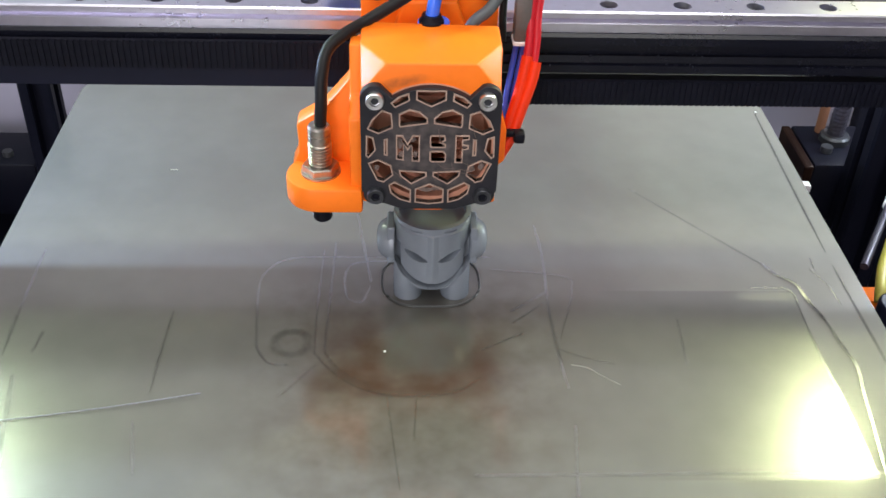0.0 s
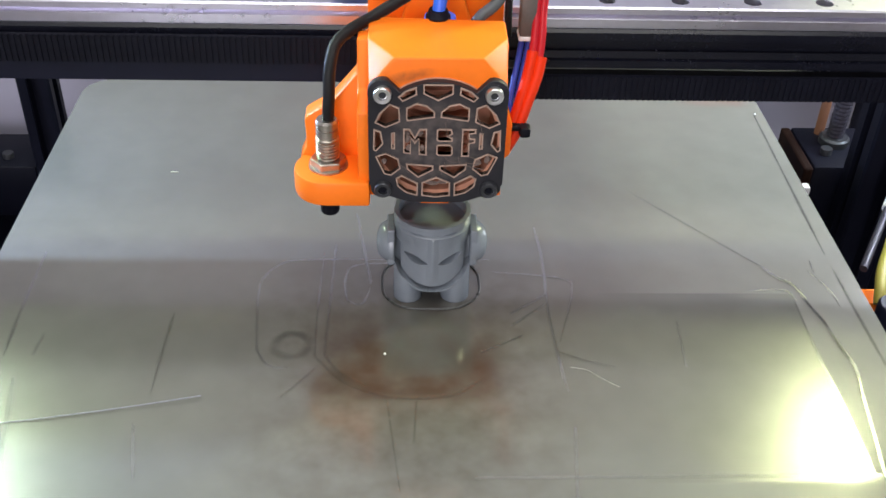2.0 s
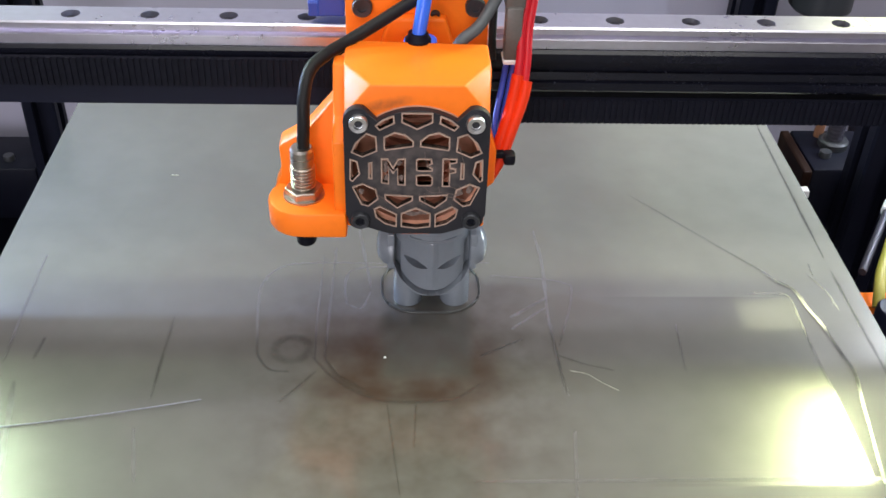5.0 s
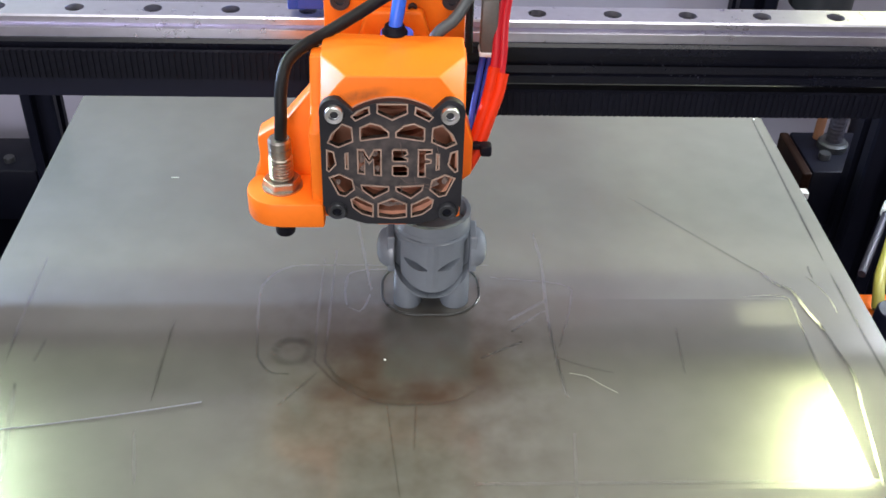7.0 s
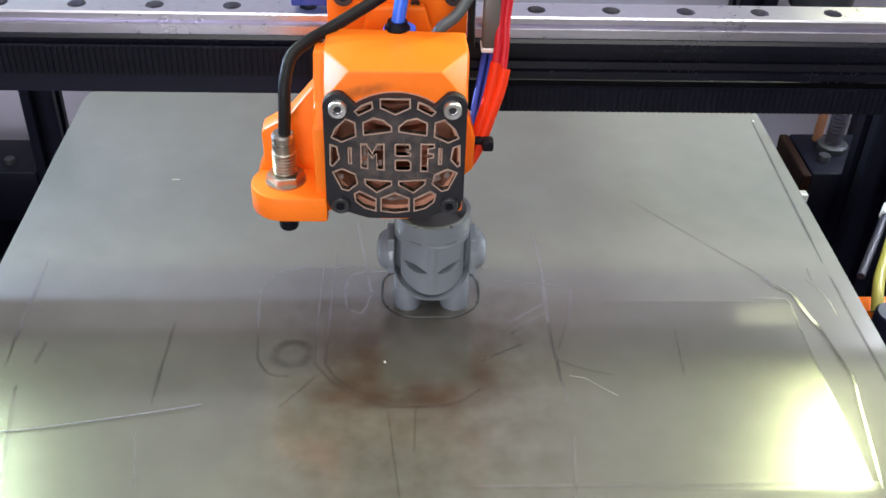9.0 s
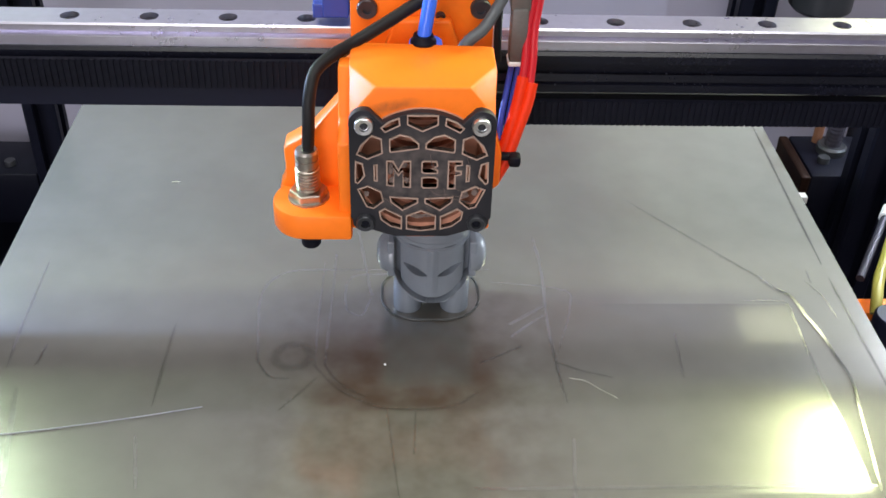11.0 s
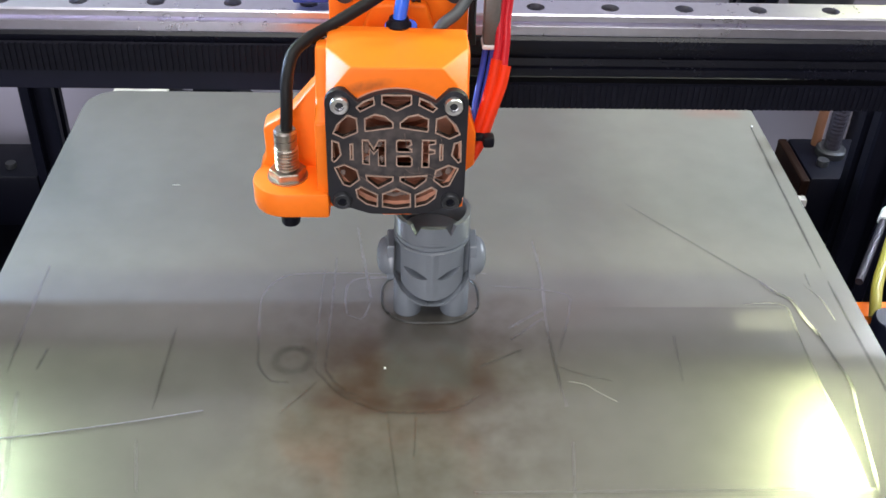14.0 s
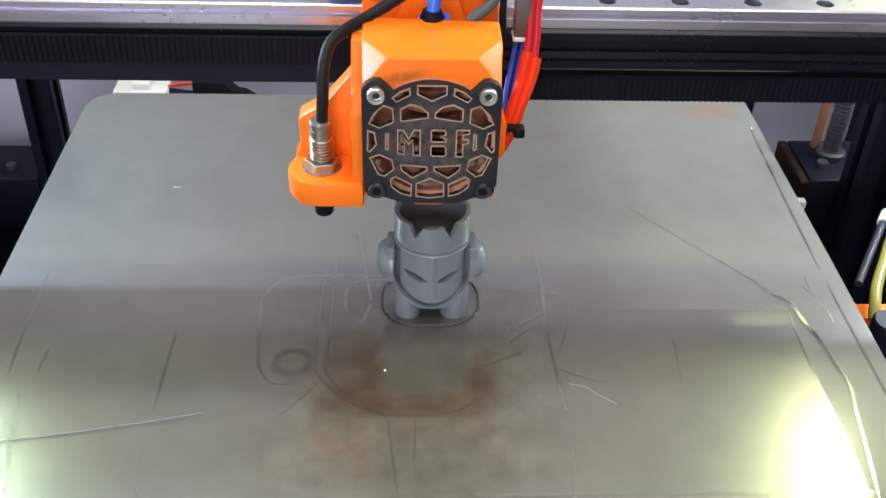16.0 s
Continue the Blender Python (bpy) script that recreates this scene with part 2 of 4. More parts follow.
    mixc = nt.nodes.new("ShaderNodeMix")
    mixc.data_type = "RGBA"
    ln(stain, mixc.inputs[0])
    ln(col, mixc.inputs[6])
    mixc.inputs[7].default_value = (0.075, 0.030, 0.013, 1)
    ln(mixc.outputs[2], b.inputs["Base Color"])
    # a reddish tint over the sheet's middle and back, darkened to stand for shade
    n4 = nt.nodes.new("ShaderNodeTexNoise")
    n4.inputs["Scale"].default_value, n4.inputs["Detail"].default_value = 28, 3
    ln(co.outputs["Object"], n4.inputs["Vector"])
    warm_shade = times(times(ramp(x, -0.14, -0.03), ramp(x, 0.14, 0.04)), times(ramp(y, -0.06, 0.0), ramp(y, 0.30, 0.20)))
    warm_shade = times(warm_shade, ramp(n4.outputs["Fac"], -0.1, 1.5))
    mixf = nt.nodes.new("ShaderNodeMix")
    mixf.data_type = "RGBA"
    ln(warm_shade, mixf.inputs[0])
    ln(col, mixf.inputs[6])
    ln(mixf.outputs[2], mixc.inputs[6])
    mixf.inputs[7].default_value = (0.175, 0.140, 0.130, 1)
    n3 = nt.nodes.new("ShaderNodeTexNoise")
    n3.inputs["Scale"].default_value, n3.inputs["Detail"].default_value = 130, 2
    ln(co.outputs["Object"], n3.inputs["Vector"])
    bloom = times(times(ramp(x, -0.075, -0.03), ramp(x, 0.06, 0.02)), times(ramp(y, -0.135, -0.08), ramp(y, 0.025, -0.02)))
    bloom = times(bloom, ramp(n3.outputs["Fac"], 0.0, 1.3))
    # dark grey-green painted in as the figure's reflection in the sheet
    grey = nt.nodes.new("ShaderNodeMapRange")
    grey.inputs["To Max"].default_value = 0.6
    ln(mirrored, grey.inputs["Value"])
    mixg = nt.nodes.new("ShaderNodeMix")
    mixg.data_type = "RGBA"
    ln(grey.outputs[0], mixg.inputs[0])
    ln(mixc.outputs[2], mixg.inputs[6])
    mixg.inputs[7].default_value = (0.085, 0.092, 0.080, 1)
    smear = times(times(ramp(x, 0.110, 0.134), ramp(x, 0.151, 0.138)), times(ramp(y, 0.124, 0.132), ramp(y, 0.147, 0.138)))
    smear = times(smear, ramp(ns.outputs["Fac"], 0.1, 1.3))
    mixs = nt.nodes.new("ShaderNodeMix")
    mixs.data_type = "RGBA"
    ln(smear, mixs.inputs[0])
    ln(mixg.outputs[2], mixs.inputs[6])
    mixs.inputs[7].default_value = (0.34, 0.12, 0.085, 1)
    mixd = nt.nodes.new("ShaderNodeMix")
    mixd.data_type = "RGBA"
    ln(bloom, mixd.inputs[0])
    ln(mixs.outputs[2], mixd.inputs[6])
    mixd.inputs[7].default_value = (0.115, 0.09, 0.075, 1)
    ln(mixd.outputs[2], b.inputs["Base Color"])
    return m


SHEET = sheet_material()


# ---------------------------------------------------------------- mesh helpers (all in millimetres)
def thing(name, x, y, z, label, category, group="", kind=""):
    ob = new(name)
    ob.empty_display_size = 0.01
    ob.location = mm(x, y, z)
    return tagged(ob, label, category, group, kind)


def finish(name, bm, mat, smooth=None):
    bmesh.ops.recalc_face_normals(bm, faces=bm.faces)
    bmesh.ops.scale(bm, vec=(0.001, 0.001, 0.001), verts=bm.verts)
    me = bpy.data.meshes.new(name)
    bm.to_mesh(me)
    bm.free()
    me.materials.append(mat)
    if smooth is not None:
        me.shade_smooth()
        me.set_sharp_from_angle(angle=radians(smooth))
    return me


def part(name, bm, mat, parent, label="", smooth=None):
    ob = new(name, finish(name, bm, mat, smooth))
    ob.parent = parent
    return tagged(ob, label)


def solo(name, bm, mat, at, label, category, kind="", smooth=None, group=""):
    ob = new(name, finish(name, bm, mat, smooth))
    ob.location = mm(*at)
    return tagged(ob, label, category, group, kind)


def box(x0, x1, y0, y1, z0, z1, bevel=0.0, bm=None, segs=2):
    own = bmesh.new()
    bmesh.ops.create_cube(own, size=1)
    for v in own.verts:
        v.co = Vector(((x0 + x1) / 2 + v.co.x * (x1 - x0), (y0 + y1) / 2 + v.co.y * (y1 - y0), (z0 + z1) / 2 + v.co.z * (z1 - z0)))
    if bevel:
        bmesh.ops.bevel(own, geom=own.edges[:], offset=bevel, segments=segs, affect="EDGES", profile=0.5)
    return merge(bm, own)


def merge(bm, own):
    if bm is None:
        return own
    me = bpy.data.meshes.new("tmp")
    own.to_mesh(me)
    own.free()
    bm.from_mesh(me)
    bpy.data.meshes.remove(me)
    return bm


def lathe(profile, at=(0, 0, 0), axis="z", n=32, bm=None):
    """Turn a profile of (radius, height) about an axis; closed at both ends where the radius is 0."""
    own = bmesh.new()
    rings = []
    for r, h in profile:
        ring = []
        for i in range(n):
            a = 2 * math.pi * i / n
            c = (r * math.cos(a), r * math.sin(a), h)
            if axis == "y":
                c = (c[0], h, c[1])
            if axis == "x":
                c = (h, c[0], c[1])
            ring.append(own.verts.new(Vector(c) + Vector(at)))
        rings.append(ring)
    for a, b in zip(rings, rings[1:]):
        for i in range(n):
            own.faces.new((a[i], a[(i + 1) % n], b[(i + 1) % n], b[i]))
    own.faces.new(rings[0])
    own.faces.new(rings[-1])
    bmesh.ops.remove_doubles(own, verts=own.verts, dist=0.001)
    return merge(bm, own)


def prism(outline, axis, a, b, bevel=0.0, bm=None):
    """Sweep an outline straight from a to b. axis x: outline is (y, z); y: (x, z); z: (x, y)."""
    own = bmesh.new()

    def at(p, d):
        return {"x": (d, p[0], p[1]), "y": (p[0], d, p[1]), "z": (p[0], p[1], d)}[axis]

    lo = [own.verts.new(at(p, a)) for p in outline]
    hi = [own.verts.new(at(p, b)) for p in outline]
    n = len(outline)
    for i in range(n):
        own.faces.new((lo[i], lo[(i + 1) % n], hi[(i + 1) % n], hi[i]))
    own.faces.new(lo)
    own.faces.new(hi)
    if bevel:
        bmesh.ops.recalc_face_normals(own, faces=own.faces)
        sharp = [e for e in own.edges if len(e.link_faces) == 2 and e.calc_face_angle() > radians(25)]
        bmesh.ops.bevel(own, geom=sharp, offset=bevel, segments=2, affect="EDGES", profile=0.5)
    return merge(bm, own)


def smooth_path(points, steps=8):
    pts = [Vector(p) for p in points]
    pts = [pts[0] * 2 - pts[1]] + pts + [pts[-1] * 2 - pts[-2]]
    out = []
    for a, b, c, d in zip(pts, pts[1:], pts[2:], pts[3:]):
        for i in range(steps):
            t = i / steps
            out.append(0.5 * (2 * b + (c - a) * t + (2 * a - 5 * b + 4 * c - d) * t * t + (3 * b - a - 3 * c + d) * t ** 3))
    return out + [pts[-2]]


def pipe(points, radius, n=14, steps=8, bm=None):
    own = bmesh.new()
    path = smooth_path(points, steps)
    rings = []
    side = None
    for i, p in enumerate(path):
        d = (path[min(i + 1, len(path) - 1)] - path[max(i - 1, 0)]).normalized()
        if side is None:
            side = d.orthogonal().normalized()
        side = (side - d * side.dot(d)).normalized()
        up = d.cross(side)
        rings.append([own.verts.new(p + radius * (math.cos(2 * math.pi * k / n) * side + math.sin(2 * math.pi * k / n) * up)) for k in range(n)])
    for a, b in zip(rings, rings[1:]):
        for i in range(n):
            own.faces.new((a[i], a[(i + 1) % n], b[(i + 1) % n], b[i]))
    own.faces.new(rings[0])
    own.faces.new(rings[-1])
    return merge(bm, own)


def rounded(x0, x1, y0, y1, r, n=6):
    out = []
    for cx, cy, a0 in ((x1 - r, y1 - r, 0), (x0 + r, y1 - r, 90), (x0 + r, y0 + r, 180), (x1 - r, y0 + r, 270)):
        for i in range(n + 1):
            a = radians(a0 + 90 * i / n)
            out.append((cx + r * math.cos(a), cy + r * math.sin(a)))
    return out


def plate(name, outline, holes, thick, mat, parent, edge=0.25, label=""):
    """A flat plate in the x-z plane with holes through it, its front at y = 0 of the part."""
    cu = bpy.data.curves.new(name, "CURVE")
    cu.dimensions, cu.fill_mode = "2D", "BOTH"
    cu.extrude, cu.bevel_depth, cu.bevel_resolution, cu.offset = (thick / 2 - edge), edge, 1, -edge
    for loop in [outline] + holes:
        sp = cu.splines.new("POLY")
        sp.points.add(len(loop) - 1)
        for q, (a, b) in zip(sp.points, loop):
            q.co = (a, b, 0, 1)
        sp.use_cyclic_u = True
    tmp = new("tmp", cu)
    me = bpy.data.meshes.new_from_object(tmp.evaluated_get(bpy.context.evaluated_depsgraph_get()))
    bpy.data.objects.remove(tmp)
    me.transform(Matrix.Scale(0.001, 4) @ pose(0, 0, 0, 90, 0, 0))
    me.materials.clear()
    me.materials.append(mat)
    ob = new(name, me)
    ob.parent = parent
    return tagged(ob, label)


# ---------------------------------------------------------------- room
def room():
    def slab(name, x0, x1, y0, y1, z0, z1, mat, label, cat):
        bm = box(x0, x1, y0, y1, z0, z1)
        ob = new(name, finish(name, bm, mat))
        return tagged(ob, label, cat, kind="structure")

    slab("floor", -1700, 1700, -2100, 1100, -100, 0, DESK, "brown laminate floor of the room", "floor")
    slab("ceiling", -1700, 1700, -2100, 1100, 2500, 2600, WALL, "white painted ceiling", "ceiling")
    slab("wall_north", -1700, 1700, 1000, 1100, 0, 2500, WALL, "pale painted wall behind the printer", "wall")
    slab("wall_south", -1700, 1700, -2100, -2000, 0, 2500, WALL, "pale painted wall behind the camera", "wall")
    slab("wall_east", 1600, 1700, -2000, 1000, 0, 2500, WALL, "pale painted side wall", "wall")
    slab("wall_west", -1700, -1600, -2000, 1000, 0, 2500, WALL, "pale painted side wall", "wall")
    bm = box(-600, 600, -350, 800, 700, 730, 3)
    for x in (-560, 560):
        for y in (-310, 760):
            box(x - 25, x + 25, y - 25, y + 25, 0, 700, 2, bm)
    tagged(new("desk", finish("desk", bm, DESK)), "brown laminate desk under the printer", "desk")


room()


# ---------------------------------------------------------------- printer frame
def extrusion(w, slot=6.0):
    """Outline of a square slotted aluminium profile of width w."""
    h, s, lip, deep = w / 2, slot / 2, 1.8, w * 0.36
    quarter = [(h, s), (h, h - 1), (h - 1, h), (s, h)]
    out = []
    for k in range(4):
        c, sn = (1, 0, -1, 0)[k], (0, 1, 0, -1)[k]
        pts = [(h - deep, -s + 0.6), (h - deep, s - 0.6), (h - lip, s + 1.2), (h - lip, s)] + quarter[:3]
        pts += [(s, h), (s, h - lip), (s + 1.2, h - lip)]
        out += [(c * a - sn * b, sn * a + c * b) for a, b in pts]
    return out


def frame_parts():
    fr = thing("printer_frame", 0, 400, -520, "black slotted aluminium frame of the 3D printer", "printer frame")

    def upright(x, y, z0, z1, w=20.0):
        part("post", prism([(a + x, b + y - 400) for a, b in extrusion(w)], "z", z0 + 520, z1 + 520), BLACK, fr)

    upright(-176.5, 465, -520, -150, 16.0)
    upright(213, 387, -520, -205)
    upright(187, 512, -520, -165)
    upright(-290, -90, -520, 40)
    upright(300, -90, -520, 40)
    for y in (430, 512, -90):
        part("crossbar", prism([(a + y - 400, b) for a, b in extrusion(20)], "x", -300, 310), BLACK, fr)
    for x in (-290, 300):
        part("side_rail", prism([(a + x, b + 550) for a, b in extrusion(20)], "y", -490, 112), BLACK, fr)
    part("base_plate", box(-300, 310, -490, 130, -25, -10, 1), BLACK, fr, "black base plate")
    part("lower_panel", box(-300, 310, 122, 126, -10, 190, 0.5), BLACK, fr, "black lower back panel")
    part("side_panel", box(262, 266, -490, 120, -10, 250, 0.5), BLACK, fr, "black side panel")
    part("side_panel", box(-262, -258, -490, 120, -10, 235, 0.5), BLACK, fr, "black side panel")
    part("back_panel", box(-300, 310, 128, 132, 190, 560, 0.5), PANEL, fr, "pale grey back panel")


frame_parts()


def led_lamp(x, y, z, tall, deep):
    ob = thing("led_lamp", x, y, z, "small LED lamp bar on the printer frame", "lamp", "frame lamps")
    part("backing", box(-9, 9, 10, 14, -tall / 2 - 5, tall / 2 + 5, 1), BLACK, ob)
    part("bracket", box(-5, 5, 14, deep, -6, 6, 1), BLACK, ob)
    return ob


led_lamp(292, 486, 34, 120, 40)
led_lamp(251, 478, -39, 58, 48)


def led_spot(x, y, z, sx):
    ob = thing("led_spot", x, y, z, "unseen arm and post for a small LED or fill lamp", "lamp", "frame lamps")
    part("arm", box(min(sx * 5, sx * 26), max(sx * 5, sx * 26), -2, 2, -2, 2, 0.5), BLACK, ob)
    part("socket", lathe([(0, sx * 4), (3, sx * 4), (4, sx * 5), (4, sx * 8), (0, sx * 8)], axis="x", n=20), BLACK, ob, smooth=40)
    part("post", box(sx * 36 - 10, sx * 36 + 10, -10, 10, -520 - z, 120, 1), BLACK, ob)
    return ob


led_spot(-276, 403, -86, -1)
# invented holder for the low right fill
led_spot(300, 403, -150, 1)
led_spot(300, 450, -86, 1)
led_lamp(-305, 486, 55, 110, 40)



def back_things():
    ob = thing("connector_box", -131, 496, -266, "white plastic connector box with wires behind the bed", "connector box")
    part("body", box(-17.5, 10.5, -8, 8, -9, 3, 1.2), WHITE, ob, smooth=40)
    part("lid", box(-7.5, 1.6, -6, 8, 3, 6.5, 0.8), WHITE, ob, smooth=40)
    part("wire", pipe([(9.5, 0, 2), (14, 0, 3.2), (19, 1, 3.4), (25, 2, 3.0)], 0.9), SHRINK, ob, "red wire")
    part("wire", pipe([(9.5, 0, -1), (16, -1, -1.5), (24, 1, -4), (32, 3, -9)], 2.4), RUBBER, ob, "black wire")
    part("loom", prism([(23, -12), (58, -12), (55, -5), (50, -1.6), (46, -1), (40, 5.5), (23, 6.5)], "y", -3, 7, 0.8), RUBBER, ob, "black taped wire loom", 40)
    ob = thing("bearing_block", 220, 505, -209, "round brown bearing block on the back of the frame", "bearing")
    part("body", lathe([(0, 8), (14, 8), (16, 6), (16, -8), (14, -10), (0, -10)], n=40), DARKSTEEL, ob, smooth=40)
    part("bore", lathe([(0, 9), (7, 9), (7, 8), (0, 8)], n=24), BROWN, ob)


back_things()


# ---------------------------------------------------------------- bed and what sinks with it
def strip(points, width, z=0.06):
    own = bmesh.new()
    path = smooth_path([(a, b, z) for a, b in points], 6) if len(points) > 2 else [Vector((a, b, z)) for a, b in points]
    prev = None
    uv = own.loops.layers.uv.new("across")
    for i, q in enumerate(path):
        d = (path[min(i + 1, len(path) - 1)] - path[max(i - 1, 0)]).normalized()
        nrm = Vector((-d.y, d.x, 0)) * width / 2 * (0.92 + 0.08 * math.sin(i * 0.9)) * min(1.0, 0.5 + 0.2 * min(i, len(path) - 1 - i) + (len(path) == 2))
        pair = (own.verts.new(q + nrm), own.verts.new(q - nrm))
        if prev:
            f = own.faces.new((prev[0], prev[1], pair[1], pair[0]))
            for lp, c in zip(f.loops, ((0, 0), (1, 0), (1, 1), (0, 1))):
                lp[uv].uv = c
        prev = pair
    return own


BX, BY = 11.2, 284.0


def bed_things():
    bed = thing("print_bed", BX, BY, BED, "grey coated spring-steel print bed with scratches and stains", "print bed")
    w, d = 152.0, 152.0
    outline = rounded(-w, w, -d, d - 4.3, 14, 10)
    square = rounded(-w, w, -d, d - 4.3, 5, 10)
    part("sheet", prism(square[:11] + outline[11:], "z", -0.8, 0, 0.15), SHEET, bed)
    part("heater_plate", prism(rounded(-w + 3, w - 3, -d + 3, d - 7.3, 8), "z", -6, -0.9, 0.3), BLACK, bed, "black heater plate")
    part("insulation", prism(rounded(-w + 6, w - 6, -d + 6, d - 10.3, 8), "z", -12, -6.1), RUBBER, bed)
    bright = [([(-34, 240), (-40, 241), (-44, 247), (-45, 252), (-47, 276), (-46, 286), (-40, 294), (-29, 296), (-5, 296)], 0.7),
              ([(-17, 273), (-18, 282), (-17, 290), (-13, 293), (-1, 294)], 0.7), ([(-17, 273), (-12, 271), (-9, 280)], 0.6),
              ([(51, 316), (52, 295), (51, 268), (52, 240), (53, 229)], 0.9), ([(-15, 324), (-9, 282)], 0.8), ([(38, 260), (50, 271)], 0.7),
              ([(-124.3, 300), (-124, 268), (-123.1, 245)], 0.9), ([(38, 266), (52, 277)], 0.9),
              ([(122, 279), (134, 279), (137.2, 276.5), (137, 268), (136.7, 258)], 0.6), ([(-117.2, 236), (-113.4, 214), (-110, 197)], 1.3),
              ([(27, 247), (41, 255)], 0.7), ([(-77, 216), (-75, 206), (-73, 196)], 0.7)]
    faint = [([(-113.3, 256), (-114.2, 246)], 0.7), ([(-22, 305), (-23, 246)], 0.6), ([(33, 289), (58, 285), (60, 276), (53, 252)], 0.6),
             ([(136.6, 258), (136.4, 242), (137, 225), (136.8, 194)], 0.7), ([(22, 195), (139, 195.4)], 0.8),
             ([(-5, 296), (33, 296)], 0.5), ([(53, 214), (50, 187)], 0.6), ([(93.6, 262), (92, 240)], 0.6), ([(-26, 245), (-26.5, 262), (-26, 300)], 0.5),
             ([(147, 290), (151, 280), (152, 270)], 0.5), ([(149.5, 296), (149, 289)], 0.5)]
    burnt = [([(91, 341), (109.2, 318.5), (125.9, 298), (131, 292.3)], 1.0), ([(-27, 246.6), (-18.6, 235.6), (-9.6, 229.4), (-0.8, 226.5), (17, 227.6), (26, 234)], 1.0),
             ([(-23, 246), (-18, 237.5), (-9, 231)], 1.2), ([(-73.6, 266), (-74.1, 250), (-74.5, 228)], 1.0),
             ([(-36, 226), (-30, 233.6), (-25.3, 240)], 0.9), ([(-3, 226), (-1, 208), (1, 190)], 0.5), ([(5.9, 225), (5.1, 208)], 0.5),
             ([(110.2, 196), (115.2, 196)], 0.9), ([(125, 196), (133, 196)], 0.9), ([(52, 247), (60, 243), (69, 240)], 0.9)]
    lift = iter(range(100))
    for pts in ([(158.8, 404), (157.6, 352), (156.6, 300)], [(156.7, 292), (156.7, 271), (157.1, 239), (157, 225)]):
        part("scored_line", strip([(a - BX, b - BY) for a, b in pts], 2.0, 0.1 + 0.01 * next(lift)), SCORE, bed)
    for pts, wd in bright:
        part("scratch", strip([(a - BX, b - BY) for a, b in pts], wd * 2.2, 0.06 + 0.01 * next(lift)), MARK, bed)
    for pts, wd in faint:
        part("scuff", strip([(a - BX, b - BY) for a, b in pts], wd * 2.4, 0.06 + 0.01 * next(lift)), SCUFF, bed)
    part("groove", strip([(a - BX, b - BY) for a, b in ((131, 292.3), (134.4, 286), (139.5, 281), (141.3, 271), (143.6, 262), (145.2, 249), (146.5, 239), (144.3, 226), (141.8, 210), (138.9, 193))], 2.0, 0.42), GROOVE, bed, "worn shiny groove")
    for pts, wd in burnt:
        part("pressed_line", strip([(a - BX, b - BY) for a, b in pts], wd * 1.9, 0.06 + 0.01 * next(lift)), BURN, bed)
    ring = [(-33.7 + 5.6 * math.cos(a * 0.3142) - BX, 250.5 + 5.6 * math.sin(a * 0.3142) - BY) for a in range(21)]
    part("pressed_ring", strip(ring, 5.0, 0.05), BURN, bed)
    part("dot", lathe([(0, 0.3), (0.45, 0.3), (0.45, 0), (0, 0)], (159.5 - BX, 404 - BY, 0)), WHITE, bed, "white speck")

    hair = solo("hair_strand", pipe([(55 - BX, 240 - BY, 0.2), (60 - BX, 238.5 - BY, 0.3), (64 - BX, 235 - BY, 0.2), (69 - BX, 231 - BY, 0.2)], 0.075, 6),
                HAIR, (BX, BY, BED), "thin white plastic hair lying on the print bed", "plastic strand", smooth=60)
    wire = solo("filament_strand", pipe([(-160 - BX, 211 - BY, 0.5), (-115 - BX, 216.6 - BY, 0.5), (-96 - BX, 219.6 - BY, 0.6), (-78 - BX, 223 - BY, 0.7), (-59 - BX, 227 - BY, 0.9)], 0.17, 10),
                STRAND, (BX, BY, BED), "grey plastic filament strand lying on the print bed", "filament", smooth=60)
    dash = solo("plastic_crumb", box(-90 - BX, -87 - BX, 352.8 - BY, 353.1 - BY, 0.02, 0.25, 0.05), HAIR, (BX, BY, BED),
                "small pale plastic crumb on the print bed", "crumb")

    speck = solo("plastic_crumb", lathe([(0, 0.35), (0.3, 0.28), (0.42, 0), (0, 0)], (-3.8 - BX, 246.5 - BY, 0.02), n=10), WHITE, (BX, BY, BED),
                 "tiny white plastic speck on the print bed", "crumb", smooth=60)

    # carriers at both sides of the bed
    right = thing("bed_carrier", 204.5, 438, BED, "black bed carrier bracket on the lead screw", "bracket", "bed carriers")
    part("block", box(-13, 20, -38, -1, -56, -25, 1.5), BLACK, right, smooth=30)
    part("flange", box(-17.5, -13.1, -38.5, -0.5, -66, -25.6, 1), RUST, right, "dark brown side plate")
    part("tab", box(-34.9, -30.9, -77.7, -73.7, -14, -10.5, 0.4), WHITE, right, "small white tab under the bed")
    part("bolt", lathe([(0, 3), (2.6, 3), (2.8, 2.4), (2.8, 0), (0, 0)], (-4, -26, -25)), DARKSTEEL, right, smooth=40)
    part("bolt", lathe([(0, 3), (2.6, 3), (2.8, 2.4), (2.8, 0), (0, 0)], (12, -30, -25)), DARKSTEEL, right, smooth=40)
    part("nut", lathe([(0, 4), (6, 4), (7, 3), (7, 0), (0, 0)], (3, -16, -25)), DARKSTEEL, right, smooth=40)
    left = thing("bed_carrier", -210, 482, BED, "black bed carrier bracket beside the bed", "bracket", "bed carriers")
    part("block", box(-34, 20, -12, 22, -104, -72, 1.5), BLACK, left, smooth=30)
    part("bolt", lathe([(0, 3), (2.6, 3), (2.8, 2.4), (2.8, 0), (0, 0)], (4, -3, -72)), DARKSTEEL, left, smooth=40)
    part("bolt", lathe([(0, 3), (2.6, 3), (2.8, 2.4), (2.8, 0), (0, 0)], (-10, -6, -72)), DARKSTEEL, left, smooth=40)
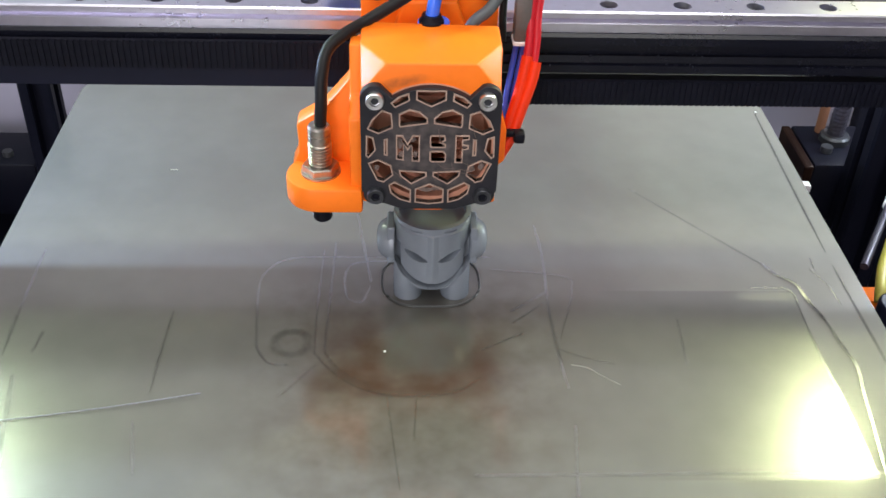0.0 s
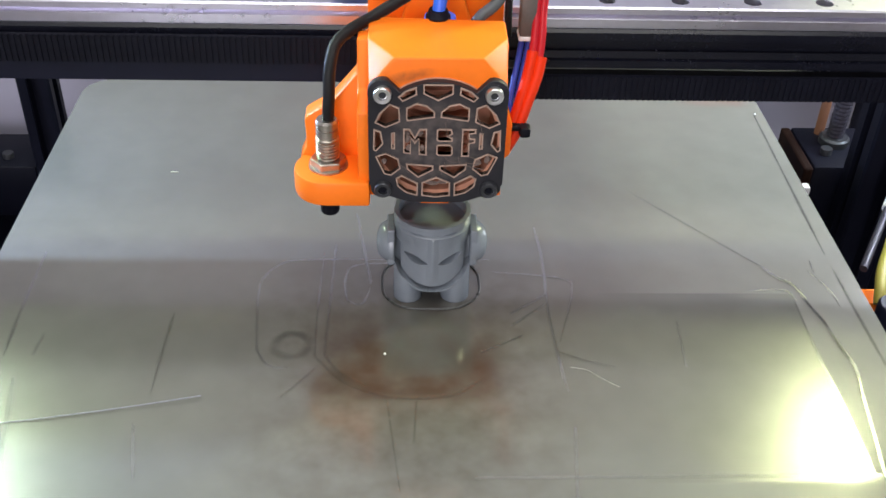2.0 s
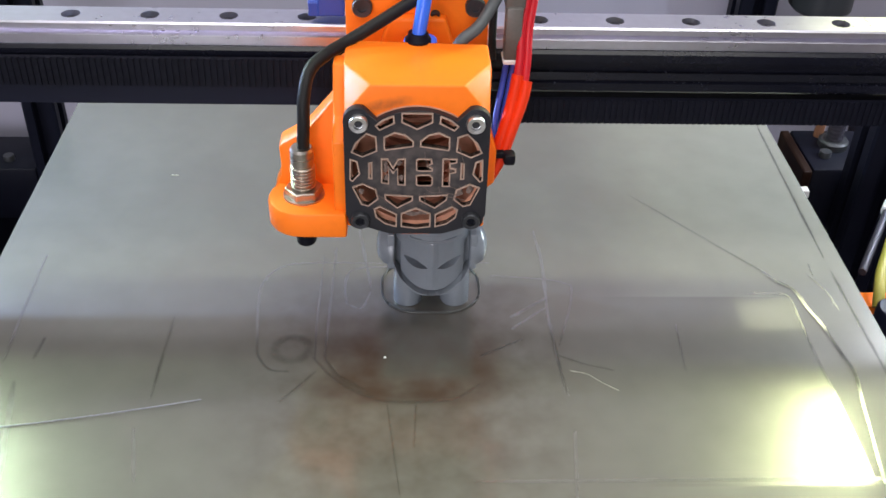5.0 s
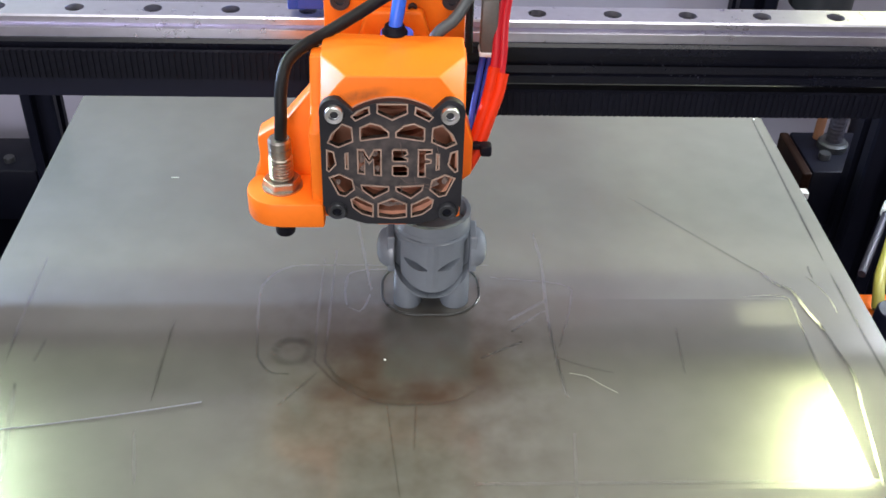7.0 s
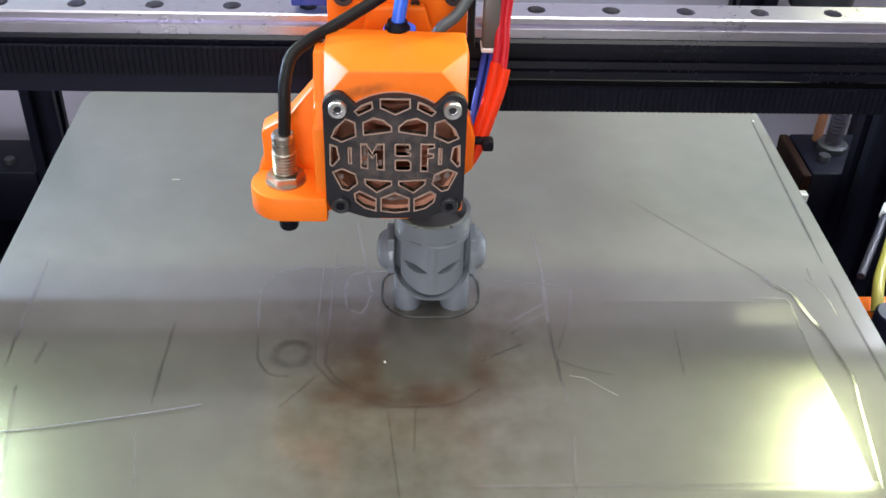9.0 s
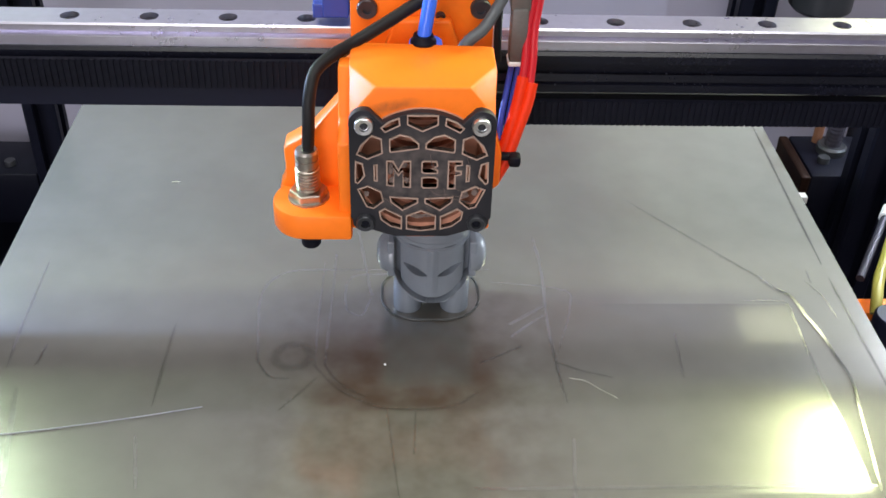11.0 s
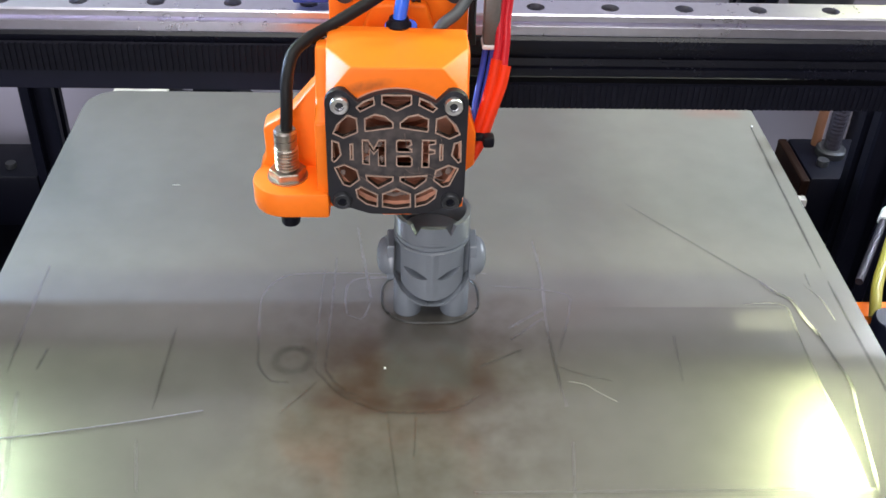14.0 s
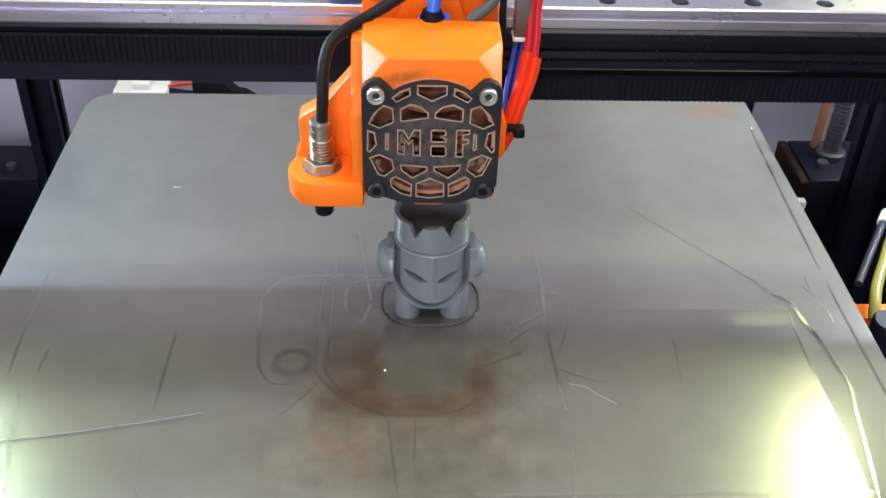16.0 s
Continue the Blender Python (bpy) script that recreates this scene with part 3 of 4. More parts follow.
    clip = thing("wiring_clip", 190, 296, BED, "orange printed clip with a yellow wire beside the bed", "clip")
    part("clip_body", box(-15.5, 8, -1, 8, -23.5, -19, 1), ORANGE, clip, smooth=40)
    part("wire", pipe([(-11, -4, -17), (-10, 0, -14), (-6, 10, -12), (0.4, 21.5, -10), (4.9, 29.5, -8), (12, 42, -6)], 2.2), YELLOW, clip, "thick yellow wire", 60)
    rod = part("rod", pipe([(-13, 11, -12), (0, 32, -10), (12, 51, -8)], 1.6), OILY, clip, "steel rod", 60)
    part("collar", pipe([(9, 46.2, -8.5), (13, 52.6, -7.8)], 2.5, steps=2), WHITE, rod, "white collar", 40)
    part("post", lathe([(0, 0), (6.2, 0), (7, -1), (7, -22), (0, -22)], (-13.5, -20, -4)), BELTBACK, clip, "dark blue round post", 40)
    return [bed, hair, wire, dash, speck, right, left, clip]


BED_THINGS = bed_things()


def lead_screw(x, y):
    ob = thing("lead_screw", x, y, -520, "steel lead screw of the bed lift", "lead screw", "lead screws")
    prof = [(0, 20)]
    for k in range(148):
        prof += [(4.0, 20 + k * 2), (3.8, 21 + k * 2)]
    part("thread", lathe(prof + [(0, 317)], n=16), OILY, ob, smooth=20)
    part("coupling", lathe([(0, 0), (9, 0), (9, 24), (8, 25), (0, 25)], n=24), BROWN, ob, smooth=40)
    return ob


lead_screw(207.5, 422)
GUIDE = thing("guide_rod", 203.5, 431, -520, "copper-brown guide rod beside the lead screw", "guide rod")
part("rod", lathe([(0, 0), (2.3, 0), (2.3, 314), (1.8, 315), (0, 315)], n=20), BROWN, GUIDE, smooth=40)
part("foot", lathe([(0, 0), (8, 0), (8, 12), (7, 13), (0, 13)], n=24), BLACK, GUIDE, smooth=40)


# ---------------------------------------------------------------- printed figure
FX, FY = 11.6, 282.0
TOP0 = 31.2


def figure():
    """Half-printed helmeted robot figure."""
    fig = thing("robot_figure", FX, FY, BED, "half-printed grey plastic robot figure with a face mask", "figure")
    for sx in (-1, 1):
        leg = lathe([(0, 0), (4.75, 0), (4.9, 0.4), (4.85, 8), (4.7, 13), (0, 13)], (sx * 8.0, -5.2, 0), n=40)
        for v in leg.verts:
            if v.co.z > 12:
                out = min(math.hypot(v.co.x, 0) / 12.5, 0.985)
                v.co.z = 6.9 + 11.0 * (1 - math.sqrt(1 - (out / 1.02) ** 2))
        part("leg", leg, GREY, fig, smooth=40)
    # head and mask: a cylinder whose radius carries the mask's rim, eyes, ridge and visor line
    own = bmesh.new()
    nt, nz, z0, z1 = 300, 150, 7.2, TOP0

    def chin(a):
        return 8.4 + 11.0 * (1 - math.sqrt(max(0.0, 1 - (math.sin(min(abs(a), 1.5)) / 1.02) ** 2)))

    rows = []
    for j in range(nz + 1):
        z = z0 + (z1 - z0) * j / nz
        ring = []
        for i in range(nt):
            a = -math.pi + 2 * math.pi * i / nt
            r = 12.7
            if 1.0 < abs(a) < 1.34 and 12 < z < 28.2:
                r = 5.0
            elif abs(a) < 1.0:
                low = chin(a)
                edge = z - low
                if z < 28.2:
                    if edge > 0.6:
                        r = 12.5 + 0.7 * max(0.0, 1 - abs(a) / 0.16) * min(1.0, max(0.0, (edge - 0.6) / 5))
                        u, v = (abs(a) - 0.50) / 0.36, z - (19.4 + (abs(a) - 0.50) * 3.4)
                        if abs(u) < 1 and abs(v) < 1.45 * (1 - u * u):
                            r = 8.4
                    elif edge > -1.1:
                        r = 5.6
                    elif edge > -2.0:
                        r = 13.1
                    elif z < low:
                        r = 9.0
                elif z < 28.7:
                    r = 12.9
            elif z < 12:
                r = 9.0
            if 29.4 < z < 30.0:
                r -= 0.5
            ring.append(own.verts.new((r * math.sin(a), -r * math.cos(a), z)))
        rows.append(ring)
    inner = [[own.verts.new((11.05 * math.sin(-math.pi + 2 * math.pi * i / nt), -11.05 * math.cos(-math.pi + 2 * math.pi * i / nt), z)) for i in range(nt)] for z in (z1, 28.4)]
    seq = rows + inner
    for a, b in zip(seq, seq[1:]):
        for i in range(nt):
            own.faces.new((a[i], a[(i + 1) % nt], b[(i + 1) % nt], b[i]))
    own.faces.new(rows[0])
    own.faces.new(inner[-1])
    part("head", own, GREY, fig, smooth=50)
    for sx in (-1, 1):
        cup = lathe([(0, 12.9), (7.2, 12.9), (7.2, 13.9), (6.9, 14.6), (6.6, 15.6), (5.9, 16.8), (4.6, 17.8), (2.6, 18.4), (0, 18.5)], (0, 0, 19), "x", 40)
        if sx < 0:
            bmesh.ops.scale(cup, vec=(-1, 1, 1), verts=cup.verts)
        part("ear_cup", cup, GREY, fig, smooth=35)
        lug = box(12.4, 14.9, -6.2, 4, 13, 27.2, 0.5)
        if sx < 0:
            bmesh.ops.scale(lug, vec=(-1, 1, 1), verts=lug.verts)
        part("ear_lug", lug, GREY, fig)
    return fig


FIGURE = figure()


def crown_layer(k):
    """One printed layer of the crown: a ring with the brow's notches cut from its front."""
    z = TOP0 + k * 0.52
    own = bmesh.new()
    n = 480

    def solid(a):
        a = abs(a)
        if z < 35.2:
            return True
        slope = (z - 35.2) * 0.022
        if z < 39.2:
            return a < 0.45 - slope * 2.0 or a > 0.50 + slope * 2.0
        return a > 0.50 + slope * 2.0

    cells = {}

    def vert(i, r, h):
        key = (i % n, r, h)
        if key not in cells:
            a = -math.pi + 2 * math.pi * i / n
            cells[key] = own.verts.new((r * math.sin(a), -r * math.cos(a), h))
        return cells[key]

    ri, ro, lo, hi = 11.1, 12.6 - 0.03 * (k % 2), z, z + 0.515
    on = [solid(-math.pi + 2 * math.pi * (i + 0.5) / n) for i in range(n)]
    for i in range(n):
        if not on[i]:
            continue
        j = i + 1
        own.faces.new((vert(i, ro, lo), vert(j, ro, lo), vert(j, ro, hi), vert(i, ro, hi)))
        own.faces.new((vert(i, ri, hi), vert(j, ri, hi), vert(j, ri, lo), vert(i, ri, lo)))
        own.faces.new((vert(i, ri, lo), vert(j, ri, lo), vert(j, ro, lo), vert(i, ro, lo)))
        own.faces.new((vert(i, ro, hi), vert(j, ro, hi), vert(j, ri, hi), vert(i, ri, hi)))
        if not on[i - 1]:
            own.faces.new((vert(i, ri, lo), vert(i, ro, lo), vert(i, ro, hi), vert(i, ri, hi)))
        if not on[j % n]:
            own.faces.new((vert(j, ro, lo), vert(j, ri, lo), vert(j, ri, hi), vert(j, ro, hi)))
    return part("crown_layer", own, GREY, FIGURE, smooth=40)


CROWN = [crown_layer(k) for k in range(16)]


def skirt():
    out = rounded(-16.8, 16.8, -13.6, 15, 12, 10)
    pts = [(a, b, 0.35) for a, b in out] + [(out[0][0], out[0][1], 0.35)]
    return solo("print_skirt", pipe(pts, 0.4, 8, 2), SKIRTING, (FX, FY, BED), "thin grey printed skirt line round the figure", "skirt line", smooth=60)


SKIRT = skirt()


# ---------------------------------------------------------------- gantry
GY, GZ = 320.0, -141.6


def gantry():
    ob = thing("gantry", 0, GY, GZ, "black gantry beam with a steel linear rail and toothed belts", "gantry")
    side = [(-6, -7.5), (-6, -4.4), (-5.3, -4.0), (-4.0, -3.4), (-4.0, -2.4), (-5.3, -1.8), (-6, -1.5), (-6, -0.6), (-5.5, 0)]
    prof = side + [(-y, z) for y, z in reversed(side)]
    bm = prism(prof, "x", -240, 270)
    rail = part("rail", bm, STEEL, ob, "ground steel linear rail")
    cut = bmesh.new()
    for k in range(-9, 11):
        x = 20.7 + 25 * (k - 0)
        if -235 < x < 265:
            lathe([(0, 1), (3.0, 1), (3.0, -4.5), (1.75, -4.5), (1.75, -9), (0, -9)], (x, 0, 0), n=28, bm=cut)
    cutter = new("cutter", finish("cutter", cut, STEEL))
    cutter.parent = ob
    mod = rail.modifiers.new("holes", "BOOLEAN")
    mod.operation, mod.solver, mod.object = "DIFFERENCE", "EXACT", cutter
    bpy.context.view_layer.update()
    me = bpy.data.meshes.new_from_object(rail.evaluated_get(bpy.context.evaluated_depsgraph_get()))
    rail.modifiers.clear()
    rail.data = me
    bpy.data.objects.remove(cutter)
    for k in range(-9, 11):
        x = 20.7 + 25 * k
        if -235 < x < 265:
            part("rail_bolt", lathe([(0, -4.6), (1.2, -4.6), (1.2, -2.2), (2.6, -1.9), (2.75, -2.3), (2.75, -4.6)], (x, 0, 0), n=20), OILY, ob, smooth=40)
    part("beam", prism([(a, b - 15.1) for a, b in extrusion(15, 7.6)], "x", -260, 290, 0), BEAM, ob, "black slotted aluminium beam")

    def belt(x0, x1, y, z0, z1, name, label):
        bm = box(x0, x1, y, y + 1.4, z0, z1)
        k = 0
        x = x0 + 1
        while x < x1 - 1:
            box(x, x + 1.1, y - 0.55, y, z0 + 0.1, z1 - 0.1, 0, bm)
            x += 2.0
            k += 1
        part(name, bm, RUBBER, ob, label)

    belt(-260, -6, -11, -19.6, -9.8, "belt", "black toothed belt")
    belt(6, 290, -10.6, -32.2, -23.2, "belt", "black toothed belt")
    part("belt_back", box(-260, -6, -9.6, -8.2, -27, -19.7, 0.2), BELTBACK, ob, "smooth back of a black belt")
    part("cover", box(-260, 290, 7.7, 9, -27, -8, 0.3), BLACK, ob)
    part("belt_back", box(6, 290, 5.6, 7.0, -32.4, -22.7, 0.2), RUBBER, ob, "smooth back of a black belt")
    return ob


GANTRY = gantry()


# ---------------------------------------------------------------- print head, origin on the gantry's axis at the fan's height
HZ = -158.1


def poly_holes():
    half = {"a": [(-6.4, 18.2), (-6.2, 15.8), (-10.2, 13.6), (-11.4, 15.0), (-9.5, 16.8)],
            "b": [(-9.0, 11.4), (-6.1, 12.9), (-3.3, 12.2), (-1.1, 10.2), (-1.1, 8.5), (-8.7, 7.3), (-9.0, 8.1)],
            "c": [(-14.0, 12.5), (-11.3, 11.4), (-11.1, 7.0), (-15.1, 5.1), (-18.1, 6.6), (-16.9, 9.5)],
            "d": [(-18.6, 4.2), (-16.5, 3.4), (-15.9, -0.5), (-17.9, -3.0), (-18.8, -2.4)],
            "e": [(-13.5, 3.0), (-12.4, 3.2), (-12.4, -2.2), (-13.5, -2.0)],
            "f": [(-18.0, -5.1), (-15.1, -3.9), (-11.5, -5.8), (-10.9, -9.0), (-13.6, -11.4), (-15.6, -10.8)],
            "g": [(-8.9, -7.4), (-1.1, -8.0), (-1.1, -9.5), (-5.4, -12.1), (-8.6, -9.3)],
            "h": [(-12.0, -12.7), (-10.3, -11.6), (-5.6, -14.3), (-5.7, -18.6), (-9.0, -17.6), (-11.5, -15.4)]}
    holes = [list(reversed(p)) for p in half.values()] + [[(-x, z) for x, z in p] for p in half.values()]
    holes.append([(-4.1, 19.0), (-4.1, 16.1), (0, 14.0), (4.1, 16.1), (4.1, 19.0)])
    holes.append([(-4.1, -14.1), (-4.1, -18.6), (0, -19.2), (4.1, -18.6), (4.1, -14.1), (0, -12.2)])
    for p in holes:
        cx, cz = sum(q[0] for q in p) / len(p), sum(q[1] for q in p) / len(p)
        p[:] = [(cx + (x - cx) * 1.06, cz + (z - cz) * 1.06) for x, z in p]
    # three cut-out sign shapes in the middle
    holes.append([(-10.0, 4.6), (-10.0, -3.6), (-7.7, -4.0), (-7.7, 1.6), (-6.6, -0.6), (-5.4, 1.2), (-5.4, -4.2), (-3.0, -4.4), (-3.0, 4.6), (-5.2, 4.6), (-6.6, 1.8), (-8.0, 4.6)])
    holes.append([(-0.2, 4.2), (-0.2, 0.9), (0.5, 0.4), (4.5, 0.4), (4.6, 1.6), (3.4, 2.2), (4.6, 3.0), (4.2, 4.6), (0.5, 4.7)])
    holes.append([(-0.2, -1.0), (-0.2, -3.9), (0.5, -4.5), (4.2, -4.5), (4.7, -3.8), (4.7, -1.6), (3.8, -0.6), (0.6, -0.6)])
    holes.append([(7.2, 4.7), (7.2, -4.7), (9.6, -4.7), (9.6, -0.3), (11.2, 0.0), (11.2, 1.4), (9.6, 1.7), (9.6, 2.9), (11.4, 3.2), (11.4, 4.7)])
    return holes


def grill_outline():
    out = []
    for i in range(180):
        a = 2 * math.pi * i / 180
        c, s = math.cos(a), math.sin(a)
        r = 19.7
        best = 20.2 / abs(c) if abs(c) > 0.7 else r
        if s < -0.7:
            best = (21.3 - 6.0 * max(0.0, abs(c / s) - 0.36)) / -s
        # corner lugs round the screws
        for sx in (-16, 16):
            for sz in (-16, 16):
                b = c * sx + s * sz
                lug = 4.3 if sz > 0 else 3.7
                disc = b * b - (sx * sx + sz * sz - lug * lug)
                if b > 0 and disc > 0:
                    best = max(best, b + math.sqrt(disc))
                    if min(abs(c), abs(s)) * best > 15.5:
                        best = b + math.sqrt(disc)
                    best = min(best, 20.4 / max(abs(c), abs(s)) if abs(c) > abs(s) else 21.0 / max(abs(s), 1e-6))
        out.append((best * c, best * s))
    return out


def print_head():
    h = thing("hotend_carriage", 10, GY, HZ, "orange printed hotend carriage with a black fan grill and cables", "3d printer hotend")
    # fan housing: hollow front, chamfered top corners
    own = bmesh.new()
    front = [(-20, -20.5), (20, -20.5), (20, 16.5), (12.6, 26), (-12.6, 26), (-20, 16.5)]
    back = [(-20.5, -20.5), (20.8, -20.5), (20.8, 25.6), (19.5, 25.8), (-19.5, 25.8), (-20.5, 25.6)]
    hole = [(18.6 * math.cos(2 * math.pi * i / 48), 18.6 * math.sin(2 * math.pi * i / 48)) for i in range(48)]
    fv = [own.verts.new((x, -64.2, z)) for x, z in front]
    bv = [own.verts.new((x, y, z)) for (x, z), y in zip(back, (-38, -38, -50, -38, -38, -50))]
    corner = [own.verts.new((x, -38, 25.6)) for x in (20.8, -20.5)]
    hv = [own.verts.new((x, -64.2, z)) for x, z in hole]
    hb = [own.verts.new((x * 0.98, -39, z * 0.98)) for x, z in hole]
    for i in range(48):
        own.faces.new((hv[i], hv[(i + 1) % 48], hb[(i + 1) % 48], hb[i]))
    own.faces.new(hb)
    edges = [own.edges.new((fv[i], fv[(i + 1) % 6])) for i in range(6)] + [own.edges.get((hv[i], hv[(i + 1) % 48])) for i in range(48)]
    bmesh.ops.triangle_fill(own, use_beauty=True, use_dissolve=False, edges=edges)
    own.faces.new((fv[0], fv[1], bv[1], bv[0]))
    own.faces.new((fv[1], fv[2], bv[2], corner[0], bv[1]))
    own.faces.new((fv[2], fv[3], bv[2]))
    own.faces.new((fv[3], fv[4], bv[5], corner[1], bv[4], bv[3], corner[0], bv[2]))
    own.faces.new((fv[4], fv[5], bv[5]))
    own.faces.new((fv[5], fv[0], bv[0], corner[1], bv[5]))
    own.faces.new((bv[0], bv[1], corner[0], bv[3], bv[4], corner[1]))
    bmesh.ops.recalc_face_normals(own, faces=own.faces)
    sharp = [e for e in own.edges if len(e.link_faces) == 2 and radians(20) < e.calc_face_angle() < radians(150) and not (set(e.verts) & set(hv + hb))]
    bmesh.ops.bevel(own, geom=sharp, offset=0.6, segments=3, affect="EDGES", profile=0.5)
    part("fan_housing", own, SMUDGED, h, "orange printed fan housing", 40)
    # wider rear shell with the right-hand duct bulge
    part("rear_shell", prism([(-23, -18), (-20.6, -20), (21, -20), (24.5, -17), (24.5, -6), (21.8, 2), (21.6, 22), (-21, 22), (-23.4, 20), (-23.4, 10)], "y", -46, -36, 0.8), ORANGE, h, "", 40)
    # grill
    holes = poly_holes()
    gr = plate("fan_grill", grill_outline(), holes, 2.6, GRILL, h, 0.2, "black printed fan grill with cut-outs")
    gr.location = (0, -0.0655, 0)
    part("duct_liner", lathe([(0, -53), (18.5, -53), (18.5, -64.1), (20.1, -64.25), (20.1, -64.5), (18.1, -64.5), (18.0, -60), (16.6, -54.6), (14, -53.6), (0, -53.6)], axis="y", n=40), DUSTED, h, "dusty orange inside of the fan duct", 40)
    for x, z, sx, sz in ((-8.9, 1.2, 1.3, 2.4), (-6.4, -0.8, 1.5, 1.9), (-8.4, -2.6, 1.2, 1.2), (-5.2, 2.4, 1.4, 1.2), (-4.2, -2.6, 1.0, 1.3), (10.3, 0.4, 1.1, 1.6), (11.9, -7.0, 2.0, 2.3), (15.2, -6.5, 1.2, 1.6), (-15.6, -7.2, 1.0, 1.2), (-1.0, -14.9, 2.6, 1.0), (1.8, -14.6, 1.6, 0.8)):
        lump = bmesh.new()
        bmesh.ops.create_icosphere(lump, subdivisions=3, radius=1)
        for v in lump.verts:
            k = 0.72 + 0.55 * noise.noise(v.co * 2.3 + Vector((x, 0, z)))
            v.co = Vector((x + v.co.x * sx * k, -65.6 + v.co.y * 0.5 * k, z + v.co.z * sz * k))
        part("dust_lump", lump, DUST, h, "grey-brown dust lump", 60)
    rnd = random.Random(5)
    for k in range(9):
        x, z, a = rnd.uniform(-13, 13), rnd.uniform(-9, 8), rnd.uniform(0, 6.28)
        c, sn, r = math.cos(a), math.sin(a), rnd.uniform(1.6, 3.4)
        bow = rnd.uniform(-0.9, 0.9)
        part("dust_fibre", pipe([(x - r * c, -66.9, z - r * sn), (x + bow * sn, -67.25, z - bow * c), (x + r * c, -66.9, z + r * sn)], 0.09, 5, 4), FLUFF, h)
    for p in holes:
        loop = [(x, -66.85, z) for x, z in p]
        bm = bmesh.new()
        n = len(loop)
        cx, cz = sum(q[0] for q in loop) / n, sum(q[2] for q in loop) / n
        o = [bm.verts.new((x, -66.95, z)) for x, _, z in loop]
        i_ = [bm.verts.new((x, -64.5, z)) for x, _, z in loop]
        w = []
        for k in range(n):
            a, b, c = Vector((loop[k - 1][0], loop[k - 1][2])), Vector((loop[k][0], loop[k][2])), Vector((loop[(k + 1) % n][0], loop[(k + 1) % n][2]))
            n1 = Vector(((b - a).y, -(b - a).x)).normalized()
            n2 = Vector(((c - b).y, -(c - b).x)).normalized()
            m = (n1 + n2)
            m = m / max(m.length_squared / 2, 0.5)
            sgn = 0.42
            w.append(bm.verts.new((b.x - m.x * sgn * turn_of(p), -66.95, b.y - m.y * sgn * turn_of(p))))
        for k in range(n):
            j = (k + 1) % n
            bm.faces.new((o[k], o[j], w[j], w[k]))
            bm.faces.new((o[k], o[j], i_[j], i_[k]))
        part("grill_edge", bm, RIM, gr)
        gr.children[-1].location = (0, 0.0655, 0)
    for sx in (-16, 16):
        for sz, mat, text in ((16, CHROME, "bright zinc socket screw"), (-16, DARKSTEEL, "black socket screw")):
            sc = part("screw", socket_screw(sx, sz), mat, h, text, 40)
            hexs = [(sx + 1.15 * math.cos(radians(60 * k)), sz + 1.15 * math.sin(radians(60 * k))) for k in range(6)]
            part("socket", prism(hexs, "y", -67.9, -67.4), DARKSTEEL if sz > 0 else RUBBER, sc)
    fins = [(0, -19)]
    for k in range(13):
        fins += [(7.5, -19 + k * 3), (11.5, -18.6 + k * 3), (11.5, -17.2 + k * 3), (7.5, -16.8 + k * 3)]
    part("heat_sink", lathe(fins + [(0, 20)], (0.4, -47, 0), n=32), SINKMAT, h, "dusty finned heat sink", 30)
    # nozzle and heater block
    part("heater_block", box(-9, 9, -46, -28, -29, -22, 0.6), DARKSTEEL, h)
    part("nozzle", lathe([(0, -35.2), (0.6, -35.2), (3, -32.4), (3, -29), (0, -29)], (1.6, -36, 0), n=24), OILY, h, smooth=30)
    part("duct", prism([(-6, -20.4), (6, -20.4), (4.5, -25), (-4.5, -25)], "y", -62, -50, 0.5), ORANGE, h)
    # back plate on the carriage
    part("back_plate", prism(rounded(-21.2, 22.2, 14, 62, 2), "y", -20, -12, 0.5), ORANGE, h, "orange printed back plate", 40)
    part("brow", prism([(-12, 14), (13, 14), (9, 27), (-8, 27)], "y", -24, -20, 0.8), ORANGE, h)
    for x, z, r in ((-16.1, 29.2, 3.1), (17.9, 29.7, 3.1), (5.9, 26.8, 1.5)):
        part("plate_screw", lathe([(0, -21.0), (r * 0.45, -21.0), (r * 0.45, -21.9), (r * 0.9, -22), (r, -21.6), (r, -19.8), (0, -19.8)], (x, 0, z), "y", 24), DARKSTEEL, h, "black socket screw", 40)
    part("carriage_block", box(-21, 22, -12, 13, 17, 27, 0.5), STEEL, h, "steel rail carriage")
    part("end_cap", box(-30.5, -22, -9, 13, 20.6, 31, 0.6), BLUECAP, h, "blue carriage end cap")
    part("end_cap", box(-33.5, -28, -8, 8, 20, 25, 0.6), BLUECAP, h, "blue carriage end cap")
    part("switch", box(-33.4, -30.4, -1, 6, 25, 36, 0.4), WHITE, h, "white limit switch lever")
    part("switch_body", box(-29.5, -21.5, 0, 9, 22.5, 34, 0.4), RUBBER, h, "black limit switch")
    part("switch_body", box(-40, -34.5, 2, 8, 25, 34, 0.4), RUBBER, h, "black limit switch")
    # sensor mount at the left side
    out = [(-20, -66.4)] + [(-33.4 - 10.2 * math.sin(radians(k * 12)), -56.2 - 10.2 * math.cos(radians(k * 12))) for k in range(11)] + [(-39, -44), (-20, -40)]
    part("sensor_mount", prism(out, "z", -23.4, -14.9, 1.0), ORANGE, h, "orange printed sensor mount", 40)
    rib = [(-23.2, -20), (-42, -20), (-42, -16), (-40.2, -12), (-40, -8), (-40.3, -2.2), (-39.4, -1), (-32, 3.6), (-23.8, 13.5), (-23.2, 24)]
    part("gusset", prism(rib, "y", -50, -42, 1.0), ORANGE, h, "", 40)
